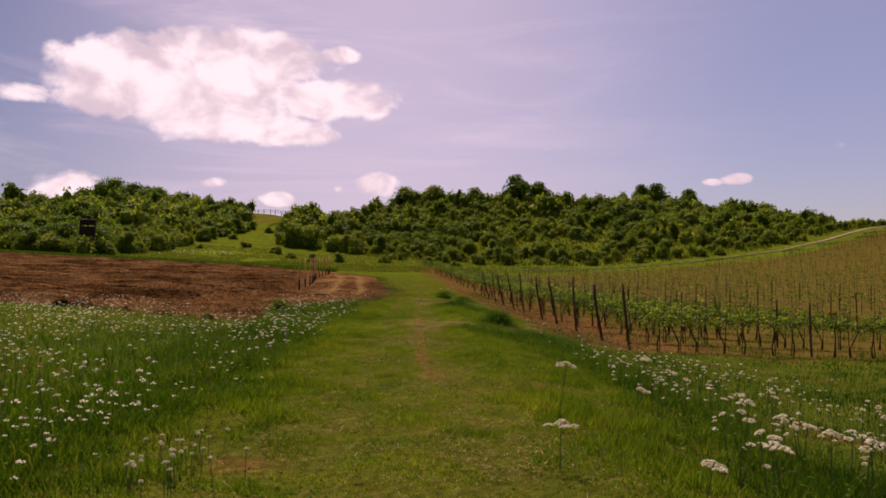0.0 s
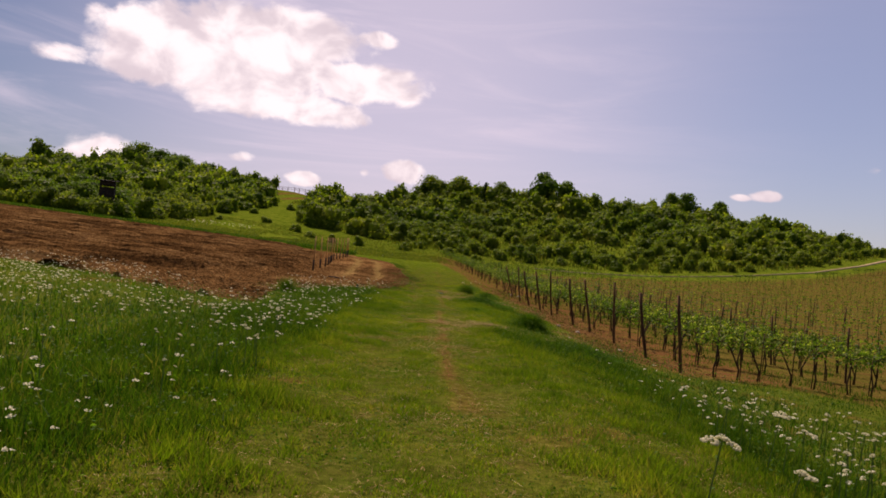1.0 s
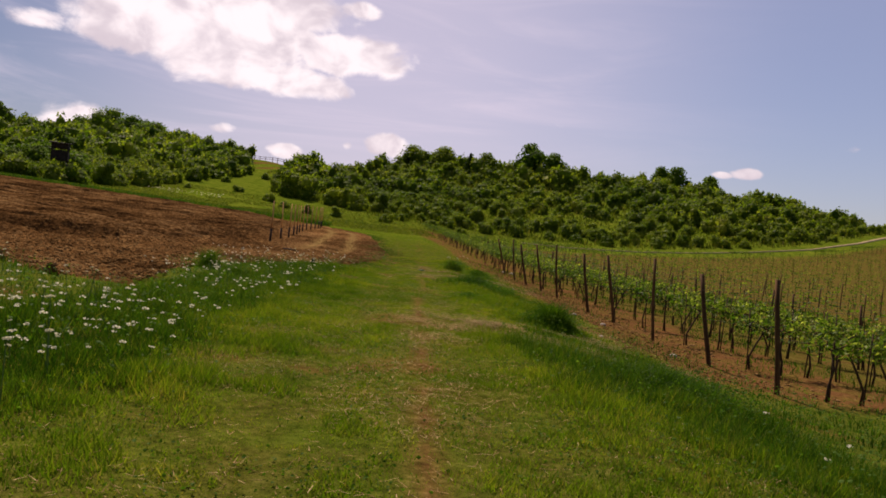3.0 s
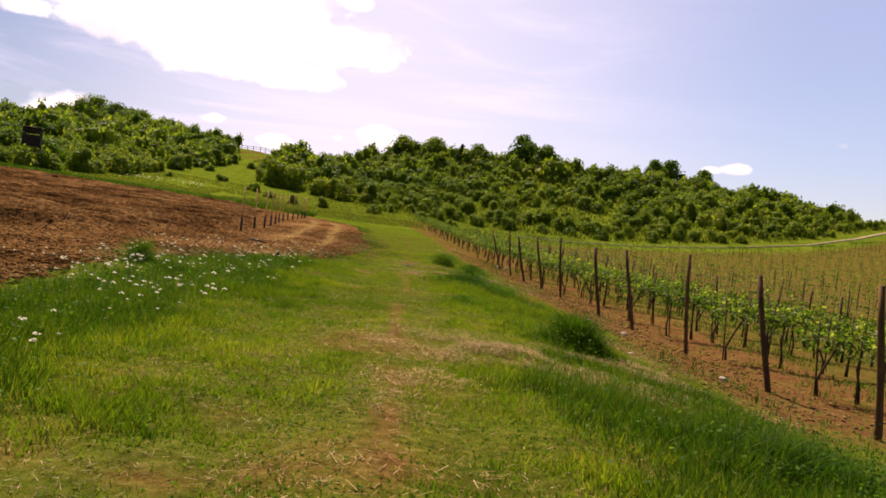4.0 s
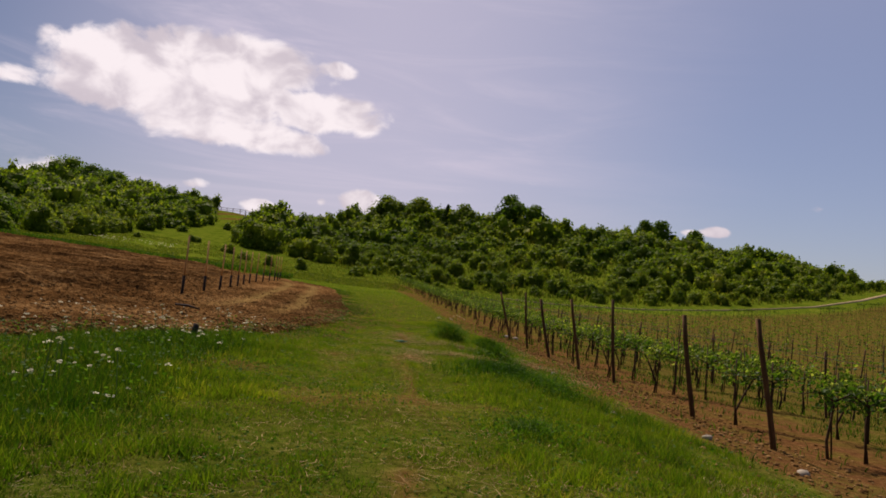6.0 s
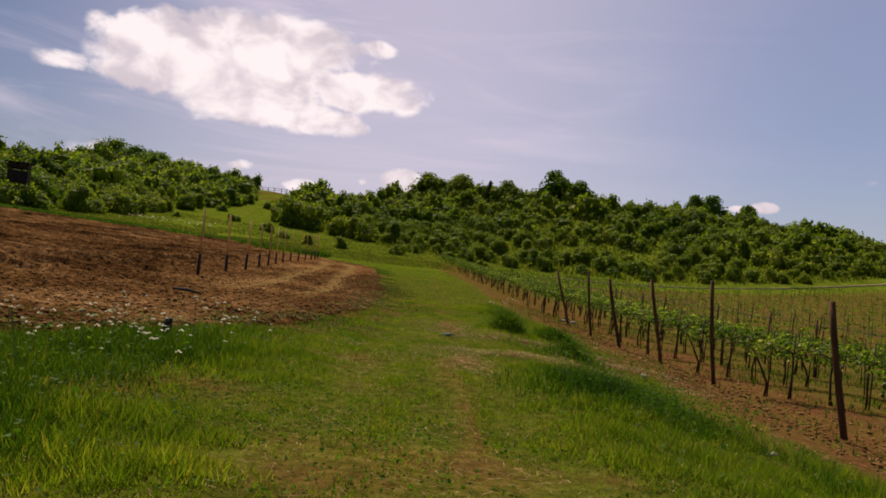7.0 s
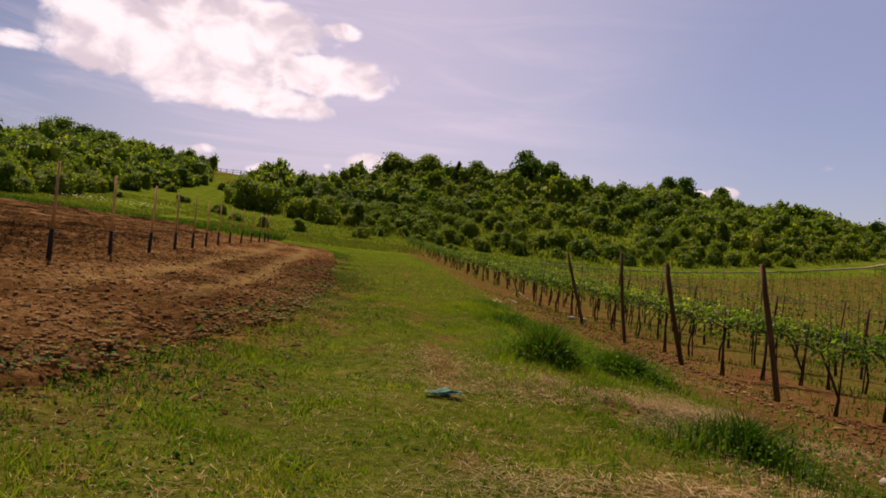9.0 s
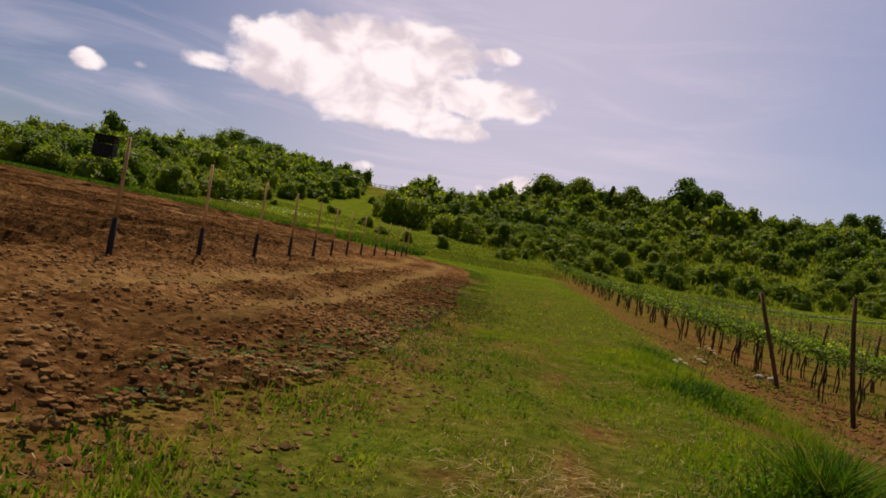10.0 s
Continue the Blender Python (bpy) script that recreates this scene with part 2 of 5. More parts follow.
M_SCRUB = leaf_material("scrub_leaves", [(0.0, (0.058, 0.104, 0.008)), (0.4, (0.122, 0.182, 0.012)), (0.75, (0.200, 0.248, 0.022)), (1.0, (0.31, 0.315, 0.058))], 0.06, 0.52, fine=[(0.32, (0.58, 0.66, 0.58)), (0.5, (0.95, 0.95, 0.95)), (0.68, (1.32, 1.20, 1.1))])
M_TREE = leaf_material("tree_leaves", [(0.0, (0.046, 0.096, 0.008)), (0.5, (0.092, 0.160, 0.013)), (1.0, (0.165, 0.225, 0.024))], 0.10, 0.45)
M_NEEDLE = leaf_material("conifer_needles", [(0.0, (0.028, 0.054, 0.010)), (1.0, (0.080, 0.120, 0.020))], 0.2, 0.25)
M_VINE = leaf_material("vine_leaves", [(0.0, (0.040, 0.084, 0.008)), (0.45, (0.088, 0.155, 0.018)), (0.78, (0.22, 0.27, 0.048)), (1.0, (0.50, 0.50, 0.19))], 0.3, 0.55, 0.5, spec=0.14)
M_PETAL = material("white_petals", plain_build((0.80, 0.76, 0.54), 1.0, 0.15, 30, 0.5))
M_STEM = material("green_stems", plain_build((0.09, 0.15, 0.03), 0.7, 0.3, 20))
M_POST = material("weathered_post_wood", wood_build((0.045, 0.021, 0.007), (0.165, 0.086, 0.032)))
M_BARK = material("vine_bark", wood_build((0.030, 0.016, 0.007), (0.105, 0.060, 0.026), (40, 40, 6)))
M_TARRED = material("tarred_wood", wood_build((0.012, 0.010, 0.009), (0.050, 0.038, 0.030)))
M_FRESH = material("fresh_orange_wood", wood_build((0.52, 0.28, 0.09), (0.74, 0.47, 0.20)))
M_STAND = material("dark_stained_boards", wood_build((0.016, 0.013, 0.010), (0.060, 0.045, 0.034)))
M_WIRE = material("trellis_wire", plain_build((0.10, 0.085, 0.07), 0.6, 0.2))
M_BAG = material("faded_green_plastic", plain_build((0.055, 0.150, 0.090), 0.9, 0.5, 14))
M_STONE = material("pale_stone", plain_build((0.34, 0.29, 0.21), 0.9, 0.35, 9))


# ---- mesh helpers ----
rng = np.random.default_rng(11)


def mesh_of(name, verts, faces, mats, smooth_faces=False, slots=None):
    """One mesh from an array of places and an array of triangles or quads."""
    verts, faces = np.asarray(verts, np.float32), np.asarray(faces, np.int32)
    me = bpy.data.meshes.new(name)
    k = faces.shape[1]
    me.vertices.add(len(verts))
    me.vertices.foreach_set("co", verts.ravel())
    me.loops.add(faces.size)
    me.loops.foreach_set("vertex_index", faces.ravel())
    me.polygons.add(len(faces))
    me.polygons.foreach_set("loop_start", np.arange(0, faces.size, k, dtype=np.int32))
    me.polygons.foreach_set("use_smooth", np.full(len(faces), smooth_faces))
    for m in mats if isinstance(mats, (list, tuple)) else [mats]:
        me.materials.append(m)
    if slots is not None:
        me.polygons.foreach_set("material_index", np.asarray(slots, np.int32))
    me.update(calc_edges=True)
    return me


def part(name, me, parent, label=""):
    ob = new(name, me)
    ob.parent = parent
    return tagged(ob, label)


def thing(name, label, category, group="", at=None, kind=""):
    ob = new(name)
    ob.empty_display_size = 0.1
    if at is not None:
        ob.matrix_basis = at
    return tagged(ob, label, category, group, kind)


def join(pieces):
    """Pieces of (places, faces) with faces of one size, as one."""
    vs, fs, k = [], [], 0
    for v, f in pieces:
        vs.append(np.asarray(v, float))
        fs.append(np.asarray(f, int) + k)
        k += len(v)
    return np.concatenate(vs), np.concatenate(fs)


def tube(points, radii, sides=6):
    """A tapered round limb along points, in quads, closed at both ends by a point."""
    pts = np.asarray(points, float)
    vs, fs = [], []
    for i, p in enumerate(pts):
        d = pts[min(i + 1, len(pts) - 1)] - pts[max(i - 1, 0)]
        d = d / (np.linalg.norm(d) + 1e-9)
        s = np.cross(d, (0.0, 1.0, 0.0) if abs(d[1]) < 0.9 else (1.0, 0.0, 0.0))
        s /= np.linalg.norm(s)
        u = np.cross(s, d)
        an = np.arange(sides) * 2 * np.pi / sides
        vs.append(p + radii[i] * (np.cos(an)[:, None] * s + np.sin(an)[:, None] * u))
    n = len(pts)
    for i in range(n - 1):
        for j in range(sides):
            k = (j + 1) % sides
            fs.append((i * sides + j, i * sides + k, (i + 1) * sides + k, (i + 1) * sides + j))
    vs = np.concatenate(vs)
    for end, base in ((pts[0], 0), (pts[-1], (n - 1) * sides)):
        c = len(vs)
        vs = np.vstack([vs, end])
        for j in range(0, sides, 2):
            q = (c, base + j, base + (j + 1) % sides, base + (j + 2) % sides)
            fs.append(q if base else q[::-1])
    return vs, np.array(fs)


def box(x0, x1, y0, y1, z0, z1):
    v = np.array([(x, y, z) for z in (z0, z1) for y in (y0, y1) for x in (x0, x1)], float)
    f = np.array([(0, 2, 3, 1), (4, 5, 7, 6), (0, 1, 5, 4), (2, 6, 7, 3), (0, 4, 6, 2), (1, 3, 7, 5)])
    return v, f


def frames_of(n, g, flat=0.0):
    """n random right-handed pairs of directions: along and across."""
    a = g.normal(size=(n, 3))
    a[:, 2] *= 1 - flat
    a /= np.linalg.norm(a, axis=1, keepdims=True)
    b = g.normal(size=(n, 3))
    b -= (a * b).sum(1, keepdims=True) * a
    b /= np.linalg.norm(b, axis=1, keepdims=True)
    return a, b


def leaves_at(places, sizes, g, flat=0.0):
    """A folded four-cornered leaf at each place: two triangles that meet at its rib."""
    n = len(places)
    a, b = frames_of(n, g, flat)
    c = np.cross(a, b)
    s = np.asarray(sizes)[:, None]
    w = s * g.uniform(0.32, 0.5, (n, 1))
    v = np.stack([places - a * s * 0.55, places + b * w + c * s * 0.14, places + a * s * 0.6, places - b * w + c * s * 0.14], 1).reshape(-1, 3)
    k = np.arange(n)[:, None] * 4
    f = np.stack([k + (0, 1, 2), k + (0, 2, 3)], 1).reshape(-1, 3)
    return v, f


def leaves_outward(places, sizes, out, g, loose=0.6):
    """Leaves whose faces look roughly along out, as on the skin of a crown."""
    n = len(places)
    c = out / np.linalg.norm(out, axis=1, keepdims=True) + g.normal(0, loose, (n, 3)) + (0, 0, 0.25)
    c /= np.linalg.norm(c, axis=1, keepdims=True)
    a = np.cross(c, g.normal(size=(n, 3)))
    a /= np.linalg.norm(a, axis=1, keepdims=True)
    b = np.cross(c, a)
    s = np.asarray(sizes)[:, None]
    w = s * g.uniform(0.34, 0.52, (n, 1))
    v = np.stack([places - a * s * 0.55, places + b * w - c * s * 0.12, places + a * s * 0.6, places - b * w - c * s * 0.12], 1).reshape(-1, 3)
    k = np.arange(n)[:, None] * 4
    f = np.stack([k + (0, 2, 1), k + (0, 3, 2)], 1).reshape(-1, 3)
    return v, f


def ball_points(n, g):
    d = g.normal(size=(n, 3))
    return d / np.linalg.norm(d, axis=1, keepdims=True)


def ico(level=1):
    bm = bmesh.new()
    bmesh.ops.create_icosphere(bm, subdivisions=level, radius=1.0)
    v = np.array([p.co[:] for p in bm.verts])
    f = np.array([[q.index for q in p.verts] for p in bm.faces])
    bm.free()
    return v, f


ICO1, ICO2 = ico(1), ico(2)


def grid_hash(ix, iy, seed):
    h = (ix.astype(np.int64) * 374761393 + iy.astype(np.int64) * 668265263 + seed * 144665) & 0x7FFFFFFF
    h = ((h ^ (h >> 13)) * 1274126177) & 0x7FFFFFFF
    return ((h ^ (h >> 16)) & 0xFFFF) / 65535.0


def patches(x, y, size, seed=0):
    """Smooth random values from 0 to 1, in patches of about that size."""
    u, v = np.asarray(x, float) / size, np.asarray(y, float) / size
    i, j = np.floor(u), np.floor(v)
    a, b = u - i, v - j
    a, b = a * a * (3 - 2 * a), b * b * (3 - 2 * b)
    h = [[grid_hash(i + p, j + q, seed) for q in (0, 1)] for p in (0, 1)]
    return (h[0][0] * (1 - b) + h[0][1] * b) * (1 - a) + (h[1][0] * (1 - b) + h[1][1] * b) * a


def rough(x, y, size, seed=0):
    return (patches(x, y, size, seed) + 0.5 * patches(x, y, size / 2.1, seed + 1) + 0.25 * patches(x, y, size / 4.3, seed + 2)) / 1.75


def lerp_table(v, xs, ys):
    return np.interp(v, xs, ys)


def smooth(v, a, b):
    u = np.clip((np.asarray(v, float) - a) / (b - a), 0, 1)
    return u * u * (3 - 2 * u)


def land(x, y):
    """Height of the land, without clods and tufts."""
    x, y = np.asarray(x, float), np.asarray(y, float)
    z = lerp_table(y, [-400, 0, 15, 22, 30, 38, 50, 71, 85, 100, 120], [-3, 0.0, 0.07, 0.16, 0.33, 0.5, 0.85, 1.62, 2.3, 3.1, 4.2])
    # the bank down to the vines, then the bowl that rises on the far right
    right = np.maximum(x - 1.2, 0)
    z = z - 0.165 * np.minimum(right, 4.0) - 0.042 * np.clip(right - 4, 0, 7) + 0.08 * smooth(x, 13, 32) + 0.00125 * np.clip(x - 14, 0, 78) ** 2 * smooth(y, -60, 40)
    left = np.maximum(-x - 2.0, 0)
    z = z + 0.018 * np.minimum(left, 6) + 0.05 * np.clip(left - 6, 0, 60) * smooth(y, 5, 60)
    # wooded hill and the long slope on the left, up to the ridge
    hill = 13.0 * smooth(y, 96, 165) * smooth(x, -50, 8) * (1 - 0.95 * smooth(x, 43, 103))
    slope = 14.6 * smooth(y, 84, 232) * (1 - smooth(x, -46, -10))
    far = -10 * smooth(y, 245, 420)
    return z + hill + slope + far


# ---- the plan ----
# bare spots beside the track: middle and half widths
BARE_SPOTS = ((1.7, 16.9, 1.2, 0.75), (0.15, 15.2, 0.25, 1.1), (2.7, 18.0, 0.8, 0.8), (3.3, 20.5, 0.7, 2.5), (1.7, 29.8, 1.3, 0.45), (2.8, 29.6, 1.0, 1.2), (2.3, 28.2, 0.9, 0.4), (2.9, 25.5, 0.6, 1.6), (0.3, 30.6, 0.35, 1.2), (0.35, 26.6, 0.25, 0.6),
              (3.0, 27.0, 0.7, 2.5), (1.7, 28.9, 0.35, 0.3), (0.5, 32.3, 0.3, 0.6), (-0.2, 30.8, 0.35, 0.3), (1.9, 33.9, 0.6, 0.35), (1.2, 27.5, 0.8, 0.35), (-0.5, 29.8, 0.4, 0.3), (0.9, 22.6, 0.3, 0.3), (-0.7, 26.2, 0.3, 0.4), (-0.8, 13.2, 0.4, 0.3), (0.2, 8.5, 0.3, 0.6), (-1.1, 4.5, 0.5, 0.4))

FIELD_Y = [17.5, 21, 23.5, 26, 27.5, 29, 31, 33, 38, 48, 60, 66, 70, 74]
FIELD_X = [-3.7, -4.2, -4.2, -3.3, -2.3, -1.6, -1.35, -1.05, -1.15, -2.0, -2.8, -4.0, -6.0, -8.8]


def field_right(y):
    y = np.asarray(y, float)
    return np.interp(y, FIELD_Y, FIELD_X) + 0.35 * (rough(y, 0 * y, 1.1, 5) - 0.5)


def field_left(y):
    return np.interp(y, [17.5, 21.8, 23.5, 30, 40], [-4.6, -9.0, -13.0, -34, -70])


def in_field(x, y):
    return (y > 17.5) & (y < 74) & (x < field_right(y)) & (x > field_left(y))


ROW_STARTS = [17.9, 20.05, 22.6, 25.2, 27.4, 30.8, 33.2, 35.8, 38.2, 41.2, 44.3, 46.4, 49.6, 52.0, 54.9, 57.6, 60.3, 63.2, 66.0, 68.5, 71.4, 74.2, 77.0, 79.6, 82.5, 85.2, 88.0, 91.0, 94.0, 97.0, 100.0, 103.0, 106.0, 109.0, 112.0, 115.0, 118.0, 121.0, 124.0]
ROWS = len(ROW_STARTS)


def row_end(y):
    """Where a vine row begins, at the edge of the grass."""
    return np.interp(y, [10, 16, 28, 38, 60, 95], [5.6, 5.45, 4.85, 4.35, 3.9, 0.9])


def road_y(x):
    return np.interp(x, [-10, 8, 20, 30, 44, 56, 66, 76, 90, 120], [104, 103, 101.5, 102, 105, 108, 113, 120, 132, 160])


# ---- ground ----
def axis(stops):
    out = []
    for a_, b_, step in stops:
        out.append(np.arange(a_, b_ - 1e-6, step))
    return np.concatenate(out + [[stops[-1][1]]])


gx = axis([(-1500, -300, 150), (-300, -140, 16), (-140, -52, 4), (-52, -12, 1.25), (-12, -5, 0.5), (-5, 7, 0.16), (7, 16, 0.6), (16, 50, 2), (50, 140, 4), (140, 300, 16), (300, 1500, 150)])
gy = axis([(-1200, -200, 125), (-200, -30, 17), (-30, 0, 2), (0, 46, 0.2), (46, 80, 0.6), (80, 120, 2), (120, 260, 4), (260, 500, 20), (500, 2500, 200)])
GX, GY = np.meshgrid(gx, gy)


def nearness(x, y):
    return smooth(y, -12, 0) * (1 - smooth(y, 46, 80)) * smooth(x, -30, -8) * (1 - smooth(x, 8, 18))


def turf(x, y):
    """Height of the ground with its small humps and the two shallow wheel ruts of the track."""
    x, y = np.asarray(x, float), np.asarray(y, float)
    k = nearness(x, y)
    z = land(x, y) + k * (0.09 * (rough(x, y, 2.6, 21) - 0.5) + 0.035 * (patches(x, y, 0.55, 31) - 0.5))
    for off_ in (-0.62, 0.55):
        z = z - k * 0.035 * np.exp(-((x - off_ + 0.02 * np.maximum(y - 30, 0)) / 0.22) ** 2)
    return z


near = nearness(GX, GY)
GZ = turf(GX, GY)
# grassy lip beyond the ploughed land
GZ += 0.35 * np.exp(-((GY - 75.5 + 0.02 * GX) / 1.3) ** 2) * smooth(-GX, 6, 12) * (1 - smooth(-GX, 60, 90))
nx, ny = len(gx), len(gy)
idx = np.arange(nx * ny).reshape(ny, nx)
GF = np.stack([idx[:-1, :-1], idx[:-1, 1:], idx[1:, 1:], idx[1:, :-1]], -1).reshape(-1, 4)
GZ -= 0.3 * in_field(GX + 0.5, GY) * in_field(GX - 0.3, GY + 0.4) * in_field(GX + 0.5, GY - 0.6)
me = mesh_of("ground", np.stack([GX, GY, GZ], -1).reshape(-1, 3), GF, M_GROUND, True)
bare = np.zeros_like(GX)
vy = smooth(GY, 16.0, 18.2) * (1 - smooth(GY, 94, 99))
bare = np.maximum(bare, 0.95 * vy * smooth(GX - row_end(GY) + 0.5 * smooth(GY, 25, 28), -2.0, -0.9) * (1 - smooth(GX - row_end(GY), 2.0, 5.0)))
bare = np.maximum(bare, 0.78 * smooth(GY, 16.0, 18.2) * (1 - smooth(GY - np.where(GX > 20, road_y(GX), 99.0), -5, -2)) * smooth(GX - row_end(GY), 0, 2) * (1 - smooth(GX, 112, 125)))
worn = np.exp(-((GX - 0.45) / 0.35) ** 2) + 0.8 * np.exp(-((GX + 0.62) / 0.3) ** 2)
bare = np.maximum(bare, 0.5 * near * worn)
bare = np.maximum(bare, 0.42 * near * (1 - smooth(np.abs(GX), 2.0, 3.2)))
bare = np.maximum(bare, 0.7 * near * smooth(rough(GX, GY, 1.5, 77), 0.56, 0.76))
for cx, cy, rx_, ry_ in BARE_SPOTS:
    bare = np.maximum(bare, 0.8 * np.exp(-(((GX - cx) / rx_) ** 2 + ((GY - cy) / ry_) ** 2)))
# narrow trodden line
bare = np.maximum(bare, near * 0.9 * np.exp(-((GX - 0.14 - 0.12 * smooth(GY, 20, 27) - 0.06 * np.sin(GY * 0.9)) / 0.14) ** 2) * smooth(rough(GX, GY, 1.3, 99), 0.40, 0.58))
# thin growth along the ploughed land
bare = np.maximum(bare, 0.8 * (1 - smooth(GX - field_right(GY), 0.1, 1.1)) * (GX > field_right(GY) - 1) * smooth(GY, 25, 28) * (1 - smooth(GY, 60, 68)))
# vine rows running up to the ridge, with bare earth between
ridge = smooth(GY, 150, 165) * (1 - smooth(GY, 226, 232)) * smooth(GX, -50, -47) * (1 - smooth(GX, -30, -26))
bare = np.maximum(bare, 0.8 * ridge * (np.sin(GX * 2 * np.pi / 5.0) > 0.0))
col = np.zeros((nx * ny, 4), np.float32)
col[:, 0] = bare.ravel()
vines_ = smooth(GY, 16.0, 18.2) * (1 - smooth(GY - np.where(GX > 20, road_y(GX), 99.0), -5, -2)) * smooth(GX - row_end(GY), 0, 2) * (1 - smooth(GX, 112, 125))
col[:, 1] = np.maximum(0.55 * near * (1 - vines_) * (1 - 0.85 * smooth(bare, 0.5, 0.75)) * (0.55 + 0.9 * rough(GX, GY, 0.8, 75)).clip(0, 1), 0.32 * vines_ * smooth(GX - row_end(GY), 1.0, 4.0)).ravel()
col[:, 3] = 1
me.color_attributes.new("cover", "FLOAT_COLOR", "POINT").data.foreach_set("color", col.ravel())
ground = tagged(new("ground", me), "uneven grassy land rising to a ridge", "ground", kind="structure")

# ---- ploughed field: furrows across the slope, clods ----
fy = axis([(17.5, 27, 0.16), (27, 42, 0.08), (42, 74, 0.2)])
fd = np.concatenate([np.arange(0, 7, 0.085), np.arange(7, 24, 0.4), np.arange(24, 72, 2.0)])
FY, FD = np.meshgrid(fy, fd, indexing="ij")
room = (field_right(FY) - field_left(FY))
FX = field_right(FY) - np.minimum(FD, room)


def wheels(FD):
    return np.exp(-((FD - 1.6) / 0.28) ** 2) + np.exp(-((FD - 3.1) / 0.28) ** 2)


wheel = wheels(FD)


def furrows(FX, FY):
    return np.sin((FY + 0.05 * FX) * 2 * np.pi / 1.435 + 0.5 * np.sin(FX * 0.11))


furrow = furrows(FX, FY)


def soil_top(FX, FY, FD, wheel, furrow):
    return land(FX, FY) + 0.045 + 0.04 * smooth(FD, 3.6, 4.6) * furrow + smooth(FD, 4.6, 7.0) * (0.07 * furrow + 0.22 * np.maximum(furrow, 0) ** 3 * (0.35 + 0.8 * rough(FX, FY, 1.9, 43))) + 0.09 * (rough(FX, FY, 0.6, 41) - 0.5) * (1 - 0.6 * np.clip(wheel, 0, 1)) + 0.10 * (patches(FX, FY, 0.2, 47) - 0.5) - 0.045 * np.clip(wheel, 0, 1) * smooth(FY, 30, 36)


FZ = soil_top(FX, FY, FD, wheel, furrow)
rim = np.minimum(np.minimum(FD, room - np.minimum(FD, room)) / 0.35, np.minimum(FY - 17.5, 74 - FY) / 0.5)
FZ -= 0.14 * (1 - np.clip(rim, 0, 1))
n0, n1 = FX.shape
idx = np.arange(n0 * n1).reshape(n0, n1)
FF = np.stack([idx[:-1, :-1], idx[1:, :-1], idx[1:, 1:], idx[:-1, 1:]], -1).reshape(-1, 4)
me = mesh_of("ploughed_field", np.stack([FX, FY, FZ], -1).reshape(-1, 3), FF, M_FIELD, False)
me.attributes.new("packed", "FLOAT", "POINT").data.foreach_set("value", (0.75 * np.clip(wheel, 0, 1) * smooth(FY, 31, 38)).astype(np.float32).ravel())
tagged(new("ploughed_field", me),
       "bare brown ploughed soil with shallow furrows", "field", kind="structure")

# ---- pale farm road along the foot of the wooded hill ----
rx = np.arange(14, 118, 1.2)
ry = road_y(rx)
rd = np.stack([np.gradient(rx), np.gradient(ry)], -1)
wide = 0.09 + 0.36 * smooth(rx, 34, 80)
rd /= np.linalg.norm(rd, axis=1, keepdims=True)
rows_ = []
for s, dz in ((-0.85, -0.2), (-0.65, 0.0), (0, 0.03), (0.65, 0.0), (0.85, -0.2)):
    px, py = rx - rd[:, 1] * s * wide, ry + rd[:, 0] * s * wide
    rows_.append(np.stack([px, py, land(px, py) + dz + 0.12], -1))
RV = np.stack(rows_, 1)
idx = np.arange(RV.shape[0] * 5).reshape(-1, 5)
RF = np.stack([idx[:-1, :-1], idx[1:, :-1], idx[1:, 1:], idx[:-1, 1:]], -1).reshape(-1, 4)
tagged(new("road", mesh_of("road", RV.reshape(-1, 3), RF, M_ROAD, True)), "pale unpaved farm road below the wooded hill", "road", kind="structure")


# ---- trees and shrubs ----
def crown(g, lobes, leaves, size, core=0.84):
    """Leaves over a handful of lobes (middle, radii), with a dim leafy core inside each."""
    pieces = []
    area = np.array([(r[0] * r[1] + r[1] * r[2] + r[0] * r[2]) for _, r in lobes])
    share = (leaves * area / area.sum()).astype(int)
    for (c, r), k in zip(lobes, share):
        d = ball_points(k, g)
        d[:, 2] = np.where(d[:, 2] < -0.75, -d[:, 2], d[:, 2])
        dist = g.uniform(0.78, 1.12, (k, 1)) * (1 + 0.16 * np.sin(d[:, :1] * 5 + c[0]) * np.cos(d[:, 1:2] * 6 + c[1]))
        pieces.append(leaves_outward(np.asarray(c) + d * np.asarray(r) * dist, g.uniform(0.6, 1.35, k) * size, d / np.asarray(r), g))
        v, f = ICO1
        pieces.append((np.asarray(c) + v * np.asarray(r) * core * g.uniform(0.85, 1.1, (len(v), 1)), f))
    return join(pieces)


def shrub_crown(seed, leaves, size):
    """A bush about 1 across and 0.8 high (half widths of 1)."""
    g = np.random.default_rng(seed)
    lobes = []
    for k in range(int(g.integers(7, 11))):
        an, d = g.uniform(0, 6.28), g.uniform(0.1, 0.72)
        h = g.uniform(0.2, 1.0) * (1.1 - 0.55 * d)
        lobes.append(((d * math.cos(an), d * math.sin(an), h), (g.uniform(0.3, 0.5), g.uniform(0.3, 0.5), g.uniform(0.28, 0.46))))
    lobes.append(((0, 0, 0.22), (0.85, 0.85, 0.42)))
    return crown(g, lobes, leaves, size)


def shrub_stem(seed):
    g = np.random.default_rng(seed)
    out = []
    for k in range(4):
        an = k * 1.57 + g.uniform(-0.4, 0.4)
        c, s = math.cos(an), math.sin(an)
        out.append(tube([(0.05 * c, 0.05 * s, -0.15), (0.12 * c, 0.12 * s, 0.2), (0.3 * c, 0.3 * s, 0.6)], [0.05, 0.04, 0.015], 5))
    return join(out)


SHRUBS = [shrub_crown(100 + k, 430, 0.148) for k in range(7)]
